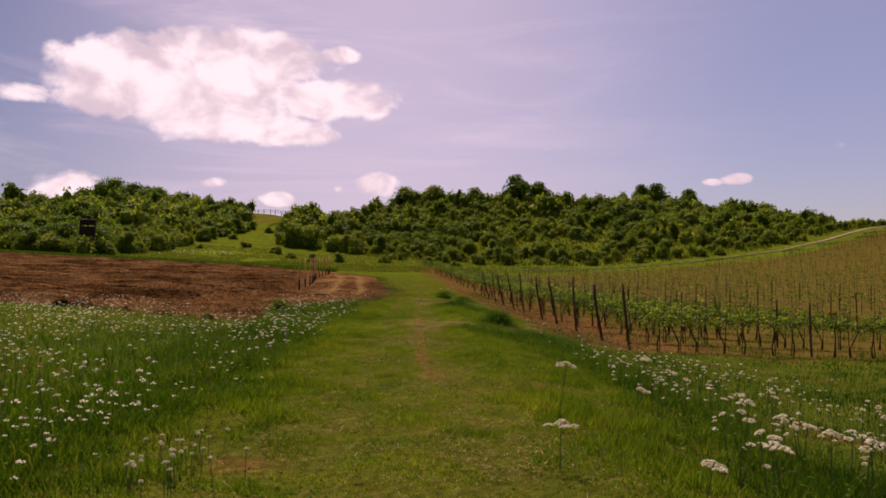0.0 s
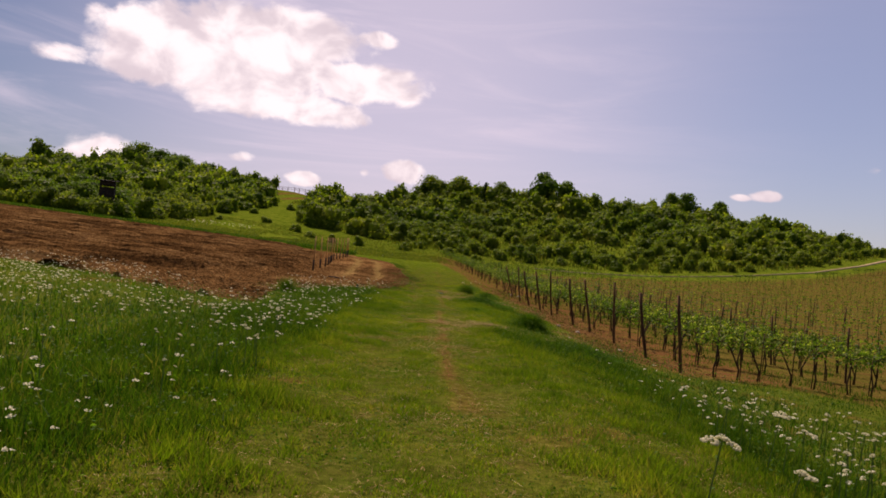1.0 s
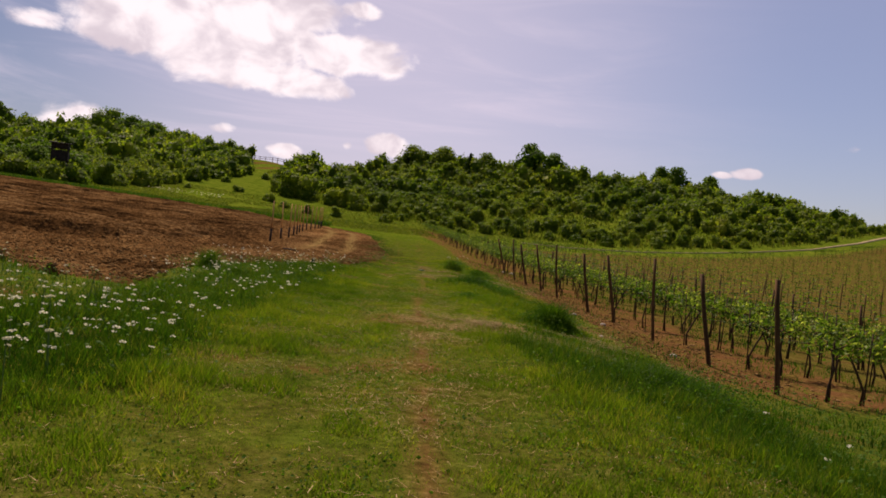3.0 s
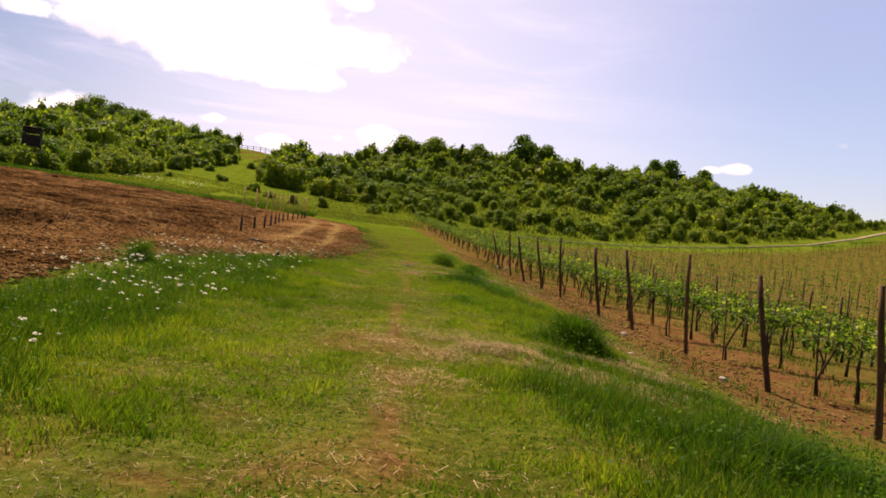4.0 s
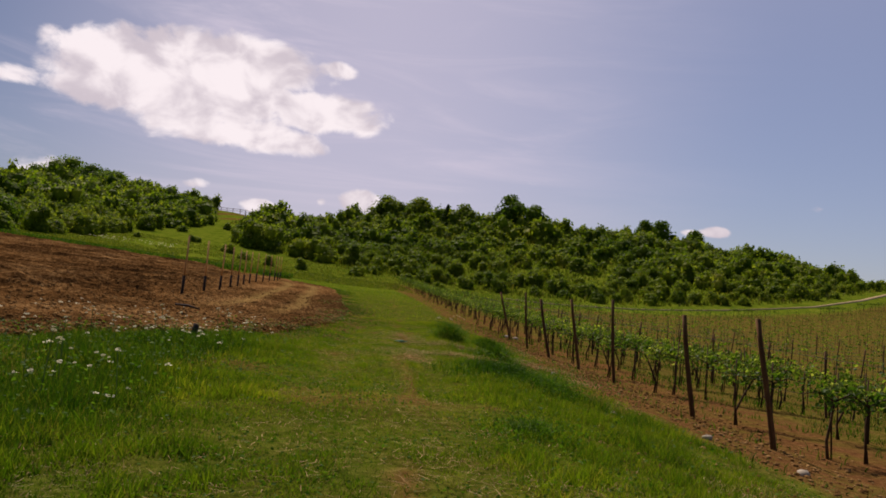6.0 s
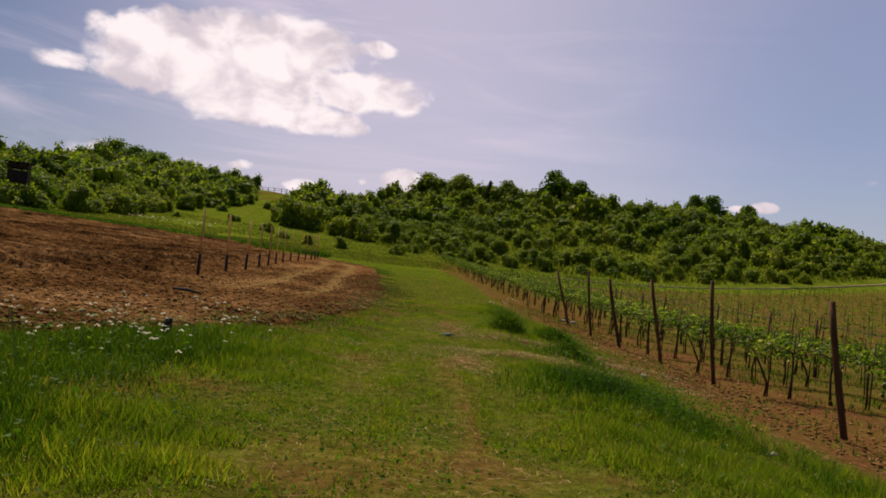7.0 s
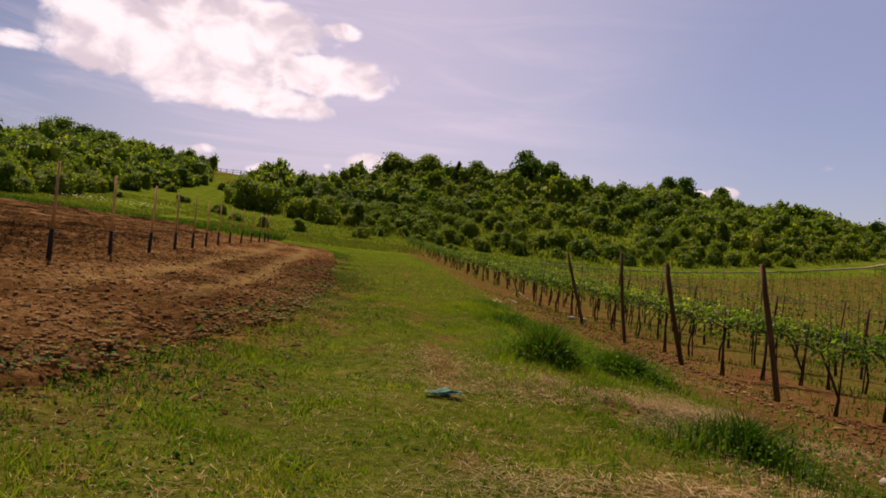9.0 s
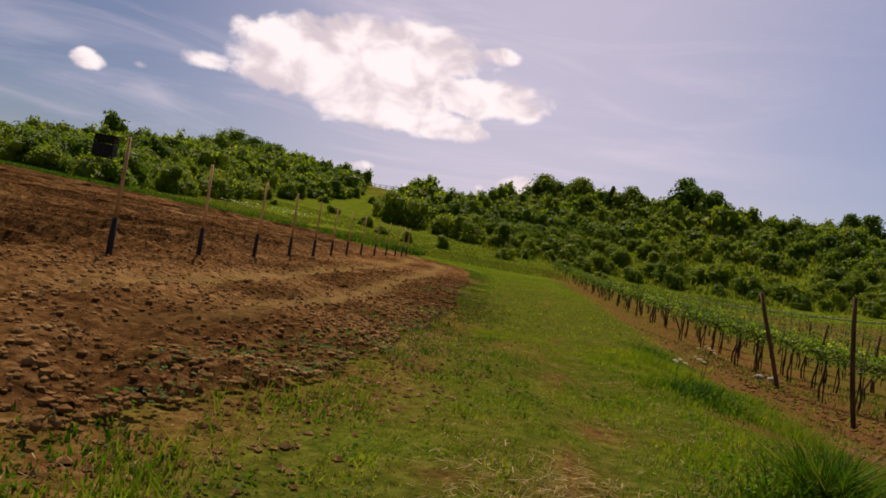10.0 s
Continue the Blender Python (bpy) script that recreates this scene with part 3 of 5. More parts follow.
FINE = [shrub_crown(100 + k, 1250, 0.090) for k in range(7)]
SHRUB_ME = [mesh_of("crown", v, f, M_SCRUB) for v, f in FINE]
STEM_ME = [mesh_of("stem", *shrub_stem(200 + k), M_BARK) for k in range(3)]


def hill_front(x):
    """Where the bushes of the wooded hill begin."""
    return np.interp(x, [-26, -22.5, -20, -13, -7, -3, 8, 30, 44, 56, 66, 76, 92, 110], [150, 121, 117.5, 113.5, 110.5, 106, 108.5, 106, 109, 112, 117, 124, 138, 158])


def left_edge(y):
    """Right-hand limit of the bushes on the left."""
    return np.interp(y, [78, 86, 95, 112, 118, 128, 140, 165, 190, 232], [-37, -35, -34, -33.5, -32.2, -31, -29.5, -33.5, -39.5, -48])


spots = []
g = np.random.default_rng(5)
# the front fringe of the hill, bush by bush
x = -24.0
while x < 100:
    spots.append((x, float(hill_front(x)) + g.uniform(-0.8, 1.5), g.uniform(0.8, 1.5) * (1.7 if x < -5 else 1.0), g.uniform(0.8, 1.15), 0))
    x += g.uniform(1.8, 4.8)
tries = 0
while len(spots) < 1000 and tries < 16000:
    tries += 1
    x, y = g.uniform(-30, 108), g.uniform(103, 184)
    if y < hill_front(x) + 1.5 or x < 3.0 - 0.203 * (y - 13.5) or x > 92 or y > 180 - 0.12 * abs(x - 30):
        continue
    behind = y - hill_front(x)
    if behind < 14 and rough(x, y, 6.0, 63) < 0.45 or rough(x, y, 13.0, 61) < 0.34 and y < 150 and g.uniform() < 0.6:
        continue
    s = g.uniform(1.1, 2.8) * (0.85 if behind < 14 or rough(x, y, 13.0, 61) < 0.38 else 1.0) * (1.25 if rough(x, y, 22.0, 67) > 0.58 else 0.9) * (1.2 if y > 150 else 1.0) * (0.6 if x > 78 else 1.0)
    if any((x - a_) ** 2 + (y - b_) ** 2 < (0.62 * (s + c_)) ** 2 for a_, b_, c_, *_ in spots[-220:]):
        continue
    spots.append((x, y, s, g.uniform(0.7, 1.15), 1))
left = []
tries = 0
while len(left) < 480 and tries < 9000:
    tries += 1
    y = g.uniform(79, 238)
    x = left_edge(y) - abs(g.normal()) * 22 - 1.2
    if x < -150:
        continue
    s = g.uniform(1.2, 2.3) * (1.3 if y > 130 else 1.0) * (1.35 if x < left_edge(y) - 12 else 1.0)
    if any((x - a_) ** 2 + (y - b_) ** 2 < (0.6 * (s + c_)) ** 2 for a_, b_, c_, *_ in left):
        continue
    if x + s > -0.236 * (y - 13.5):
        continue
    left.append((x, y, s, g.uniform(0.75, 1.2), 2))
# low bushes strewn on the meadow below the ridge
for mx, my in ((-35.3, 79.6), (-37.2, 79.2), (-39.4, 79.8), (-41.5, 79.5), (-35.0, 83.5), (-40.5, 82.5), (-44, 80.2), (-36.2, 80.6), (-38.4, 80.4), (-38.9, 81.4), (-36.0, 81.8), (-34.2, 81.0), (-26, 113), (-17.5, 103.5), (-10.5, 101.5), (-4.0, 102.5), (2.0, 103.5), (-20.5, 108), (6.0, 104.5), (-30, 121), (-27, 135), (-14, 100), (-31.5, 108)):
    spots.append((mx, my, g.uniform(0.7, 1.2) * (1.75 if my < 84 else 1.0), g.uniform(0.7, 0.95) * (1.15 if my < 84 else 1.0), 0))

everything = spots + left
everything.sort(key=lambda q: math.hypot(q[0], q[1] - 20))
LOOKS = ["dense dark green thorn bush on the grassy slope", "rounded mid-green bush at the foot of the hill", "broad low bush with pale new leaves"]
far_v, far_f, count = [], [], 0
for n, (x, y, s, h, kind_) in enumerate(everything):
    z = float(land(x, y)) - 0.12 * s
    k = int(g.integers(0, 7))
    turn = g.uniform(0, 6.28)
    if n < 170:
        bush = thing("shrub", LOOKS[k % 3], "bush", "bushes on the slope", Matrix.LocRotScale((x, y, z), Euler((0, 0, turn)), (s, s, s * h * 1.25)))
        part("crown", SHRUB_ME[k], bush)
        part("stem", STEM_ME[k % 3], bush)
    else:
        v, f = FINE[k] if n < 240 else SHRUBS[k]
        c_, s_ = math.cos(turn), math.sin(turn)
        w = np.stack([x + s * (c_ * v[:, 0] - s_ * v[:, 1]), y + s * (s_ * v[:, 0] + c_ * v[:, 1]), z + s * h * 1.25 * v[:, 2]], -1)
        far_v.append(w)
        far_f.append(f + count)
        count += len(w)
tagged(new("hillside_scrub", mesh_of("hillside_scrub", np.concatenate(far_v), np.concatenate(far_f), M_SCRUB)),
       "dense green scrub covering the hillside", "scrub", kind="stuff")


def tree(label, x, y, height, width, seed, trunk=0.12, leaves=2800, mat=None):
    """A broad-leaved tree: trunk with limbs, and a lobed crown."""
    g = np.random.default_rng(seed)
    z = float(land(x, y)) - 0.2
    ob = thing("tree", label, "tree", "", pose(x, y, z))
    wood = [tube([(0, 0, 0), (0.05, 0.03, height * 0.3), (-0.05, 0.05, height * 0.62)], [0.045 * height, 0.032 * height, 0.015 * height], 8)]
    lobes = []
    for k in range(11):
        an, d = g.uniform(0, 6.28), width * g.uniform(0.12, 0.38)
        h = height * g.uniform(trunk + 0.08, 0.86) * (1 - 0.25 * d / (width * 0.4))
        tip = (d * math.cos(an), d * math.sin(an), h)
        wood.append(tube([(0, 0, height * g.uniform(0.22, 0.45)), (tip[0] * 0.5, tip[1] * 0.5, h * 0.8), tip], [0.014 * height, 0.01 * height, 0.004 * height], 5))
        r = width * g.uniform(0.14, 0.24)
        lobes.append((tip, (r, r, r * g.uniform(0.75, 1.0))))
    lobes.append(((0, 0, height * 0.84), (width * 0.24, width * 0.24, height * 0.16)))
    lobes.append(((0, 0, height * 0.58), (width * 0.36, width * 0.36, height * 0.24)))
    part("trunk", mesh_of("trunk", *join(wood), M_BARK, True), ob)
    part("crown", mesh_of("crown", *crown(g, lobes, leaves, 0.036 * height + 0.12, 0.78), mat or M_TREE), ob)
    return ob


def conifer(label, x, y, height, width, seed):
    g = np.random.default_rng(seed)
    z = float(land(x, y)) - 0.2
    ob = thing("conifer", label, "tree", "", pose(x, y, z))
    part("trunk", mesh_of("trunk", *tube([(0, 0, 0), (0, 0, height * 0.5), (0, 0, height)], [0.03 * height, 0.02 * height, 0.004 * height], 7), M_BARK, True), ob)
    t = g.uniform(0.12, 1.0, 1500) ** 0.8
    an = g.uniform(0, 6.28, 1500)
    r = (1 - t) * width * 0.5 * g.uniform(0.35, 1.05, 1500) * (1 + 0.25 * np.sin(t * 40)) + 0.05
    p = np.stack([r * np.cos(an), r * np.sin(an), t * height - 0.18 * r], -1)
    part("crown", mesh_of("crown", *leaves_at(p, g.uniform(0.2, 0.45, 1500), g, 0.4), M_NEEDLE), ob)
    return ob


TREES = [("tall rounded broad-leaved tree on the hilltop", 22.3, 158, 8.6, 8.0), ("rounded tree beside the tallest one", 27.6, 159, 7.0, 6.4),
         ("lone round tree near the end of the hilltop", 66.5, 172, 8.0, 6.6), ("dark tree standing over the hilltop scrub", 53.5, 168, 6.8, 5.4),
         ("broad tree with a flat dark crown", 57.5, 169, 7.6, 7.4), ("pale green young tree on the hilltop", 13.0, 155, 5.8, 5.8),
         ("low spreading tree on the hill's shoulder", -2.0, 156, 5.9, 8.0), ("spreading tree with a dark crown on the shoulder", 4.5, 158, 6.0, 7.5),
         ("small hilltop tree among bushes", 74.0, 168, 4.2, 5.5), ("bushy tree at the end of the wooded hill", 82.0, 164, 3.4, 5.5), ("dark low tree above the road", 92.0, 158, 2.4, 4.5),
         ("round dark tree towering over the slope", -89.0, 218, 10.0, 13.0), ("large dark rounded tree in the grove", -82.0, 214, 8.2, 12.0), ("broad tree at the edge of the grove", -73.0, 208, 6.6, 11.0),
         ("spreading tree at the grove's edge", -65.0, 204, 5.0, 9.0), ("tall dark tree behind the bushes", -97.0, 217, 6.4, 9.0),
         ("dark tree near the hunting stand", -50.0, 90, 3.2, 5.0), ("tree with a dense crown behind the field", -58.0, 96, 3.6, 6.0), ("broad tree far behind the field", -46.0, 96, 4.4, 5.0),
         ("leafy tree behind the hunting stand", -41.5, 86.5, 3.7, 6.0), ("bushy tree beside the hunting stand", -45.5, 86.0, 3.5, 6.5), ("low bushy tree at the meadow's corner", -37.5, 87.5, 3.6, 5.0)]
for n, (label, x, y, h, w) in enumerate(TREES):
    tree(label, x, y, h, w, 300 + n, mat=M_SCRUB if "pale" in label or "shoulder" in label else None)
conifer("small dark conifer among the hilltop bushes", 9.6, 153.5, 5.2, 5.4, 7)


# ---- vineyard ----
def turned(v, an, at=(0, 0, 0), s=1.0):
    c_, s_ = math.cos(an), math.sin(an)
    return np.stack([at[0] + s * (c_ * v[:, 0] - s_ * v[:, 1]), at[1] + s * (s_ * v[:, 0] + c_ * v[:, 1]), at[2] + s * v[:, 2]], -1)


def post_mesh(h, r, seed):
    g = np.random.default_rng(seed)
    t = np.linspace(0, 1, 6)
    pts = np.stack([0.02 * np.sin(t * 4 + seed), 0.02 * np.cos(t * 3 + seed), -0.25 + t * (h + 0.25)], -1)
    rad = r * (1.06 - 0.14 * t) * g.uniform(0.94, 1.06, 6)
    v, f = tube(pts, rad, 8)
    return mesh_of("post", v, f, M_POST, True)


END_ME = [post_mesh(1.66, 0.037, 1), post_mesh(1.60, 0.041, 2), post_mesh(1.72, 0.034, 3)]
MID_ME = [post_mesh(1.38, 0.028, 4), post_mesh(1.45, 0.025, 5)]


def vine_wood(seed, stake=True):
    g = np.random.default_rng(seed)
    bend = g.normal(0, 0.05, 6)
    pts = [(0, 0, -0.1), (bend[0], bend[1], 0.22), (bend[0] + bend[2], bend[1] * 0.5, 0.48), (bend[2] + bend[4], bend[3] * 0.4, 0.74)]
    out = [tube(pts, [0.024, 0.020, 0.018, 0.016], 6)]
    head = np.array(pts[-1])
    for sx in (-1, 1):
        out.append(tube([head, head + (sx * 0.22, 0, 0.10), head + (sx * 0.48, g.normal(0, 0.03), 0.06)], [0.012, 0.009, 0.005], 5))
    if stake:
        out.append(tube([(0.06, 0.02, -0.15), (0.07 + bend[5] * 0.6, 0.03, 0.6), (0.08 + bend[5], 0.03, 1.02 + 3 * bend[0])], [0.013, 0.012, 0.011], 5))
    return join(out)


def vine_leaves(seed, n, size):
    g = np.random.default_rng(seed)
    x = g.uniform(-0.52, 0.52, n)
    top = 0.84 + 0.15 * np.abs(np.sin(x * 5 + seed)) * g.uniform(0.3, 1, n)
    z = 0.60 + (top - 0.56) * g.uniform(0, 1, n) ** 0.7
    x = 0.8 * x
    y = g.normal(0, 0.10, n) + 0.05 * np.sin(x * 7)
    v, f = leaves_at(np.stack([x, y, z], -1), g.uniform(0.7, 1.35, n) * size, g)
    return v, f


WOOD = [vine_wood(400 + k) for k in range(5)]
LEAF = [vine_leaves(420 + k, 170, 0.062) for k in range(5)]
WOOD_ME = [mesh_of("trunk", *w, M_BARK, True) for w in WOOD]
LEAF_ME = [mesh_of("foliage", *w, M_VINE) for w in LEAF]
THIN = [vine_leaves(440 + k, 16, 0.11) for k in range(4)]
SLIM = [tube([(0, 0, -0.1), (0.02, 0.01 * k, 0.4), (0.03 * k - 0.04, 0, 0.80 + 0.1 * k)], [0.013, 0.012, 0.010], 4) for k in range(4)]
g = np.random.default_rng(17)
fw_v, fw_f, fl_v, fl_f, cw, cl, made = [], [], [], [], 0, 0, 0
for r in range(ROWS):
    y = ROW_STARTS[r]
    x0 = float(row_end(y))
    if y > 95:
        x0 = float(np.interp(y + 4, [101, 102, 105, 108, 113, 120, 132], [14, 30, 44, 56, 66, 76, 90])) + g.uniform(0, 3)
    if y < 43:
        lean = Matrix.Rotation(radians(g.uniform(-9, -4) if y < 26 else g.uniform(-15, -7)), 4, "Y") @ Matrix.Rotation(radians(g.normal(0, 2.5)), 4, "X")
        p = thing("end_post", "weathered round wooden post leaning away from its vine row", "post", "end posts of the vine rows", Matrix.Translation((x0, y, float(turf(x0, y)))) @ lean)
        part("post", END_ME[r % 3], p)
    reach = (110 - x0 if r > 8 else 70) if r > 3 else 34
    x = x0 + (0.75 if y < 43 else 0.1)
    k = 0
    while x < x0 + reach:
        xx, yy = x + g.normal(0, 0.06), y + 0.02 * (x - x0) + g.normal(0, 0.05)
        z = float(land(xx, yy))
        q, an = int(g.integers(0, 5)), g.choice([0.0, math.pi]) + g.normal(0, 0.06)
        if g.uniform() < 0.06:
            x += 0.56
            continue
        if made < 280 and r < 20 and k < (12 if r < 4 else 8):
            made += 1
            vine = thing("grapevine", "young leafy grapevine tied to a thin stake", "grapevine", "vines of the trellis rows", pose(xx, yy, float(turf(xx, yy)), 0, 0, math.degrees(an)))
            part("trunk", WOOD_ME[q], vine, "dark crooked trunk and stake")
            part("foliage", LEAF_ME[q], vine, "fresh yellow-green leaves")
        else:
            v, f = WOOD[q] if k < 9 else SLIM[q % 4]
            fw_v.append(turned(v, an, (xx, yy, z)))
            fw_f.append(f + cw)
            cw += len(v)
            v, f = THIN[q % 4] if k > (6 if r < 12 else 4) else LEAF[q]
            fl_v.append(turned(v, an, (xx, yy, z)))
            fl_f.append(f + cl)
            cl += len(v)
        if k % 7 == 6 and r < 14 and k < 25:
            m = thing("trellis_post", "thin weathered wooden post within a vine row", "post", "inner posts of the vine rows",
                      pose(xx + 0.5, yy, float(land(xx + 0.5, yy)), g.normal(0, 2), g.normal(0, 2.5), 0))
            part("post", MID_ME[k % 2], m)
        k += 1
        x += 0.56 if k < 11 else 1.15
    # two wires along the row, sagging a little between the posts
    if r < 14:
        wires = thing("trellis_wires", "thin grey wires strung along a vine row", "wire", "wires of the vine rows", pose(0, 0, 0))
        for h in (0.78, 1.28):
            xs = np.arange(x0 - 0.25 * h / 1.3, x0 + 30, 1.5)
            pts = [(u, y + 0.02 * (u - x0), float(land(max(u, x0), y)) + h + 0.02 * math.cos(u * 1.26)) for u in xs]
            part("wire", mesh_of("wire", *tube(pts, [0.0022] * len(pts), 3 + 1), M_WIRE), wires)
tagged(new("far_vine_trunks", mesh_of("far_vine_trunks", np.concatenate(fw_v), np.concatenate(fw_f), M_BARK)), "dark trunks and stakes of distant vine rows", "vineyard", kind="stuff")
tagged(new("far_vine_foliage", mesh_of("far_vine_foliage", np.concatenate(fl_v), np.concatenate(fl_f), M_VINE)), "yellow-green leaves of distant vine rows", "vineyard", kind="stuff")

# ---- new stakes along the ploughed field ----
LOW = mesh_of("tarred_foot", *tube([(0, 0, -0.2), (0, 0, 0.2), (0.0, 0, 0.58)], [0.045, 0.043, 0.041], 8), M_TARRED, True)
UP = mesh_of("upper_shaft", *tube([(0, 0, 0.575), (0.01, 0, 1.1), (0.0, 0.01, 1.72)], [0.028, 0.026, 0.023], 8), M_FRESH, True)
g = np.random.default_rng(23)
for k in range(13):
    u = k / 12
    x, y = -5.85 - 2.4 * u + 0.15 * math.sin(u * 9), 37.2 + 33.7 * u
    s = thing("vineyard_stake", "new orange wooden stake with a dark tarred foot", "stake", "stakes along the ploughed field",
              pose(x, y, float(land(x, y)), g.normal(0, 1.0), g.uniform(-1.5, 1.5), 0))
    part("tarred_foot", LOW, s, "dark tarred foot")
    part("upper_shaft", UP, s, "pale orange raw wood")


# ---- hunting stand ----
def hunting_stand(x, y, turn):
    z = float(land(x, y))
    ob = thing("hunting_stand", "dark wooden raised hunting stand at the wood's edge", "hunting stand", "", pose(x, y, z, 0, 0, turn) @ Matrix.Scale(0.9, 4))
    for sx in (-1, 1):
        for sy in (-1, 1):
            part("leg", mesh_of("leg", *tube([(sx * 0.95, sy * 0.95, -0.2), (sx * 0.72, sy * 0.72, 2.6)], [0.075, 0.065], 8), M_STAND, True), ob)
    part("platform", mesh_of("platform", *box(-0.9, 0.9, -0.9, 0.9, 2.5, 2.6), M_STAND), ob)
    for k in range(4):
        w = thing_wall(k)
        part("wall", mesh_of("wall", *w, M_STAND), ob)
    part("roof", mesh_of("roof", *slab_roof(), M_STAND), ob, "flat overhanging roof")
    rail = [tube([(sx * 0.25, -1.9, -0.1), (sx * 0.22, -0.95, 2.6)], [0.045, 0.04], 6) for sx in (-1, 1)]
    rungs = [tube([(-0.27, -1.9 + 0.95 * t, 2.7 * t - 0.1), (0.27, -1.9 + 0.95 * t, 2.7 * t - 0.1)], [0.03, 0.03], 6) for t in np.arange(0.12, 0.95, 0.12)]
    part("ladder", mesh_of("ladder", *join(rail + rungs), M_STAND), ob)
    for a_, b_ in (((-0.95, -0.93, 0.1), (0.75, -0.75, 2.4)), ((-0.93, -0.9, 0.1), (-0.75, 0.75, 2.4)), ((0.93, -0.9, 0.1), (0.75, 0.75, 2.4))):
        part("brace", mesh_of("brace", *tube([a_, b_], [0.04, 0.04], 6), M_STAND), ob)


def thing_wall(k):
    """One wall of the cabin with an open window band: boards below, boards above, corner studs."""
    pieces = []
    for n in range(6):
        a_ = -0.85 + n * 0.285
        pieces.append(box(a_, a_ + 0.275, -0.85, -0.82 - 0.008 * (n % 2), 2.6, 3.62))
        pieces.append(box(a_, a_ + 0.275, -0.85, -0.82 - 0.008 * (n % 2), 3.88, 4.4))
    for a_ in (-0.85, -0.04, 0.77):
        pieces.append(box(a_, a_ + 0.08, -0.86, -0.79, 2.6, 4.42))
    v, f = join(pieces)
    return turned(v, k * math.pi / 2), f


def slab_roof():
    v, f = join([box(-1.15, 1.15, -1.15 + n * 0.38, -0.79 + n * 0.38, 4.45 + 0.03 * (n % 2), 4.52 + 0.03 * (n % 2)) for n in range(6)])
    v[:, 2] += 0.09 * v[:, 1]
    return v, f


hunting_stand(-36.6, 82.5, 20)

# ---- row of posts on the ridge ----
RIDGE_ME = post_mesh(1.9, 0.09, 9)
g = np.random.default_rng(31)
for k in range(22):
    x = -57 + 1.75 * k + g.normal(0, 0.15)
    y = 226 + g.normal(0, 0.4)
    p = thing("ridge_post", "dark post of the vineyard on the ridge", "post", "posts along the ridge", pose(x, y, float(land(x, y)), g.normal(0, 2), g.normal(0, 2), 0))
    part("post", RIDGE_ME, p)
ridge_wires = thing("ridge_wires", "wires between the posts on the ridge", "wire")
for h in (1.2, 1.75):
    pts = [(u, 226.0, float(land(u, 226.0)) + h) for u in np.arange(-57, -19, 2.0)]
    part("wire", mesh_of("wire", *tube(pts, [0.05] * len(pts), 4), M_POST), ridge_wires)


# ---- grass ----
def blades(x, y, h, w, g, segs=2, droop=0.35, z=None):
    """Bent blades at places x, y: each a narrow strip that ends in a point."""
    n = len(x)
    z = turf(x, y) if z is None else z
    an = g.uniform(0, 2 * np.pi, n)
    side = np.stack([np.cos(an), np.sin(an), 0 * an], -1)
    to = g.uniform(0, 2 * np.pi, n)
    lean = np.stack([np.cos(to), np.sin(to), 0 * to], -1) * (g.uniform(0.1, 1.0, n) * droop)[:, None]
    base = np.stack([x, y, z - 0.02], -1)
    up = np.array([0, 0, 1.0])
    H, W = h[:, None], w[:, None]
    if segs == 1:
        v = np.stack([base - side * W, base + side * W, base + (up + lean) * H], 1).reshape(-1, 3)
        return v, np.arange(3 * n).reshape(-1, 3)
    mid = base + (up + lean * 0.35) * H * 0.55
    tip = base + (up * 0.95 + lean) * H
    v = np.stack([base - side * W, base + side * W, mid - side * W * 0.7, mid + side * W * 0.7, tip], 1).reshape(-1, 3)
    k = np.arange(n)[:, None] * 5
    f = np.stack([k + (0, 1, 3), k + (0, 3, 2), k + (2, 3, 4)], 1).reshape(-1, 3)
    return v, f


def scatter(n, x0, x1, y0, y1, g):
    return g.uniform(x0, x1, n), g.uniform(y0, y1, n)


def verge(x, y):
    """How tall and thick the unmown growth is: 0 on the track, 1 deep in the verge."""
    left_ = smooth(-x + 1.2 * (rough(x, y, 1.4, 66) - 0.5), 1.0, 2.5) * (1 - smooth(y, 26.0, 28.5))
    right_ = smooth(x + 0.9 * (rough(x, y, 1.2, 65) - 0.5), 0.6, 1.7) * (1 - smooth(x - row_end(y), -2.6, -1.5)) * (1 - 0.7 * smooth(y, 27.5, 30)) * (0.35 + 0.65 * smooth(y, 12, 15)) * (0.2 + 0.75 * smooth(rough(x, y, 1.7, 68), 0.36, 0.56)) + smooth(x, 1.6, 3.5) * (1 - smooth(y - 0.25 * np.maximum(x - 6, 0), 16.0, 17.8))
    return np.clip(left_ + right_, 0, 1)


def bareness(x, y):
    b = 0 * x
    for cx, cy, rx_, ry_ in BARE_SPOTS:
        b = np.maximum(b, np.exp(-(((x - cx) / rx_) ** 2 + ((y - cy) / ry_) ** 2)))
    b = np.maximum(b, 0.9 * np.exp(-((x - 0.14 - 0.12 * smooth(y, 20, 27) - 0.06 * np.sin(y * 0.9)) / 0.14) ** 2) * smooth(rough(x, y, 1.3, 99), 0.40, 0.58))
    b = np.maximum(b, 0.75 * (1 - smooth(x - field_right(y), 0.0, 1.0)) * smooth(y, 25, 28) * (y < 66) * (x > field_right(y) - 1) * (x < 0.5))
    return np.maximum(b, 0.85 * smooth(x - row_end(y) + 0.5 * smooth(y, 25, 28), -2.0, -0.9) * (y > 17.5))


g = np.random.default_rng(41)
pieces = []
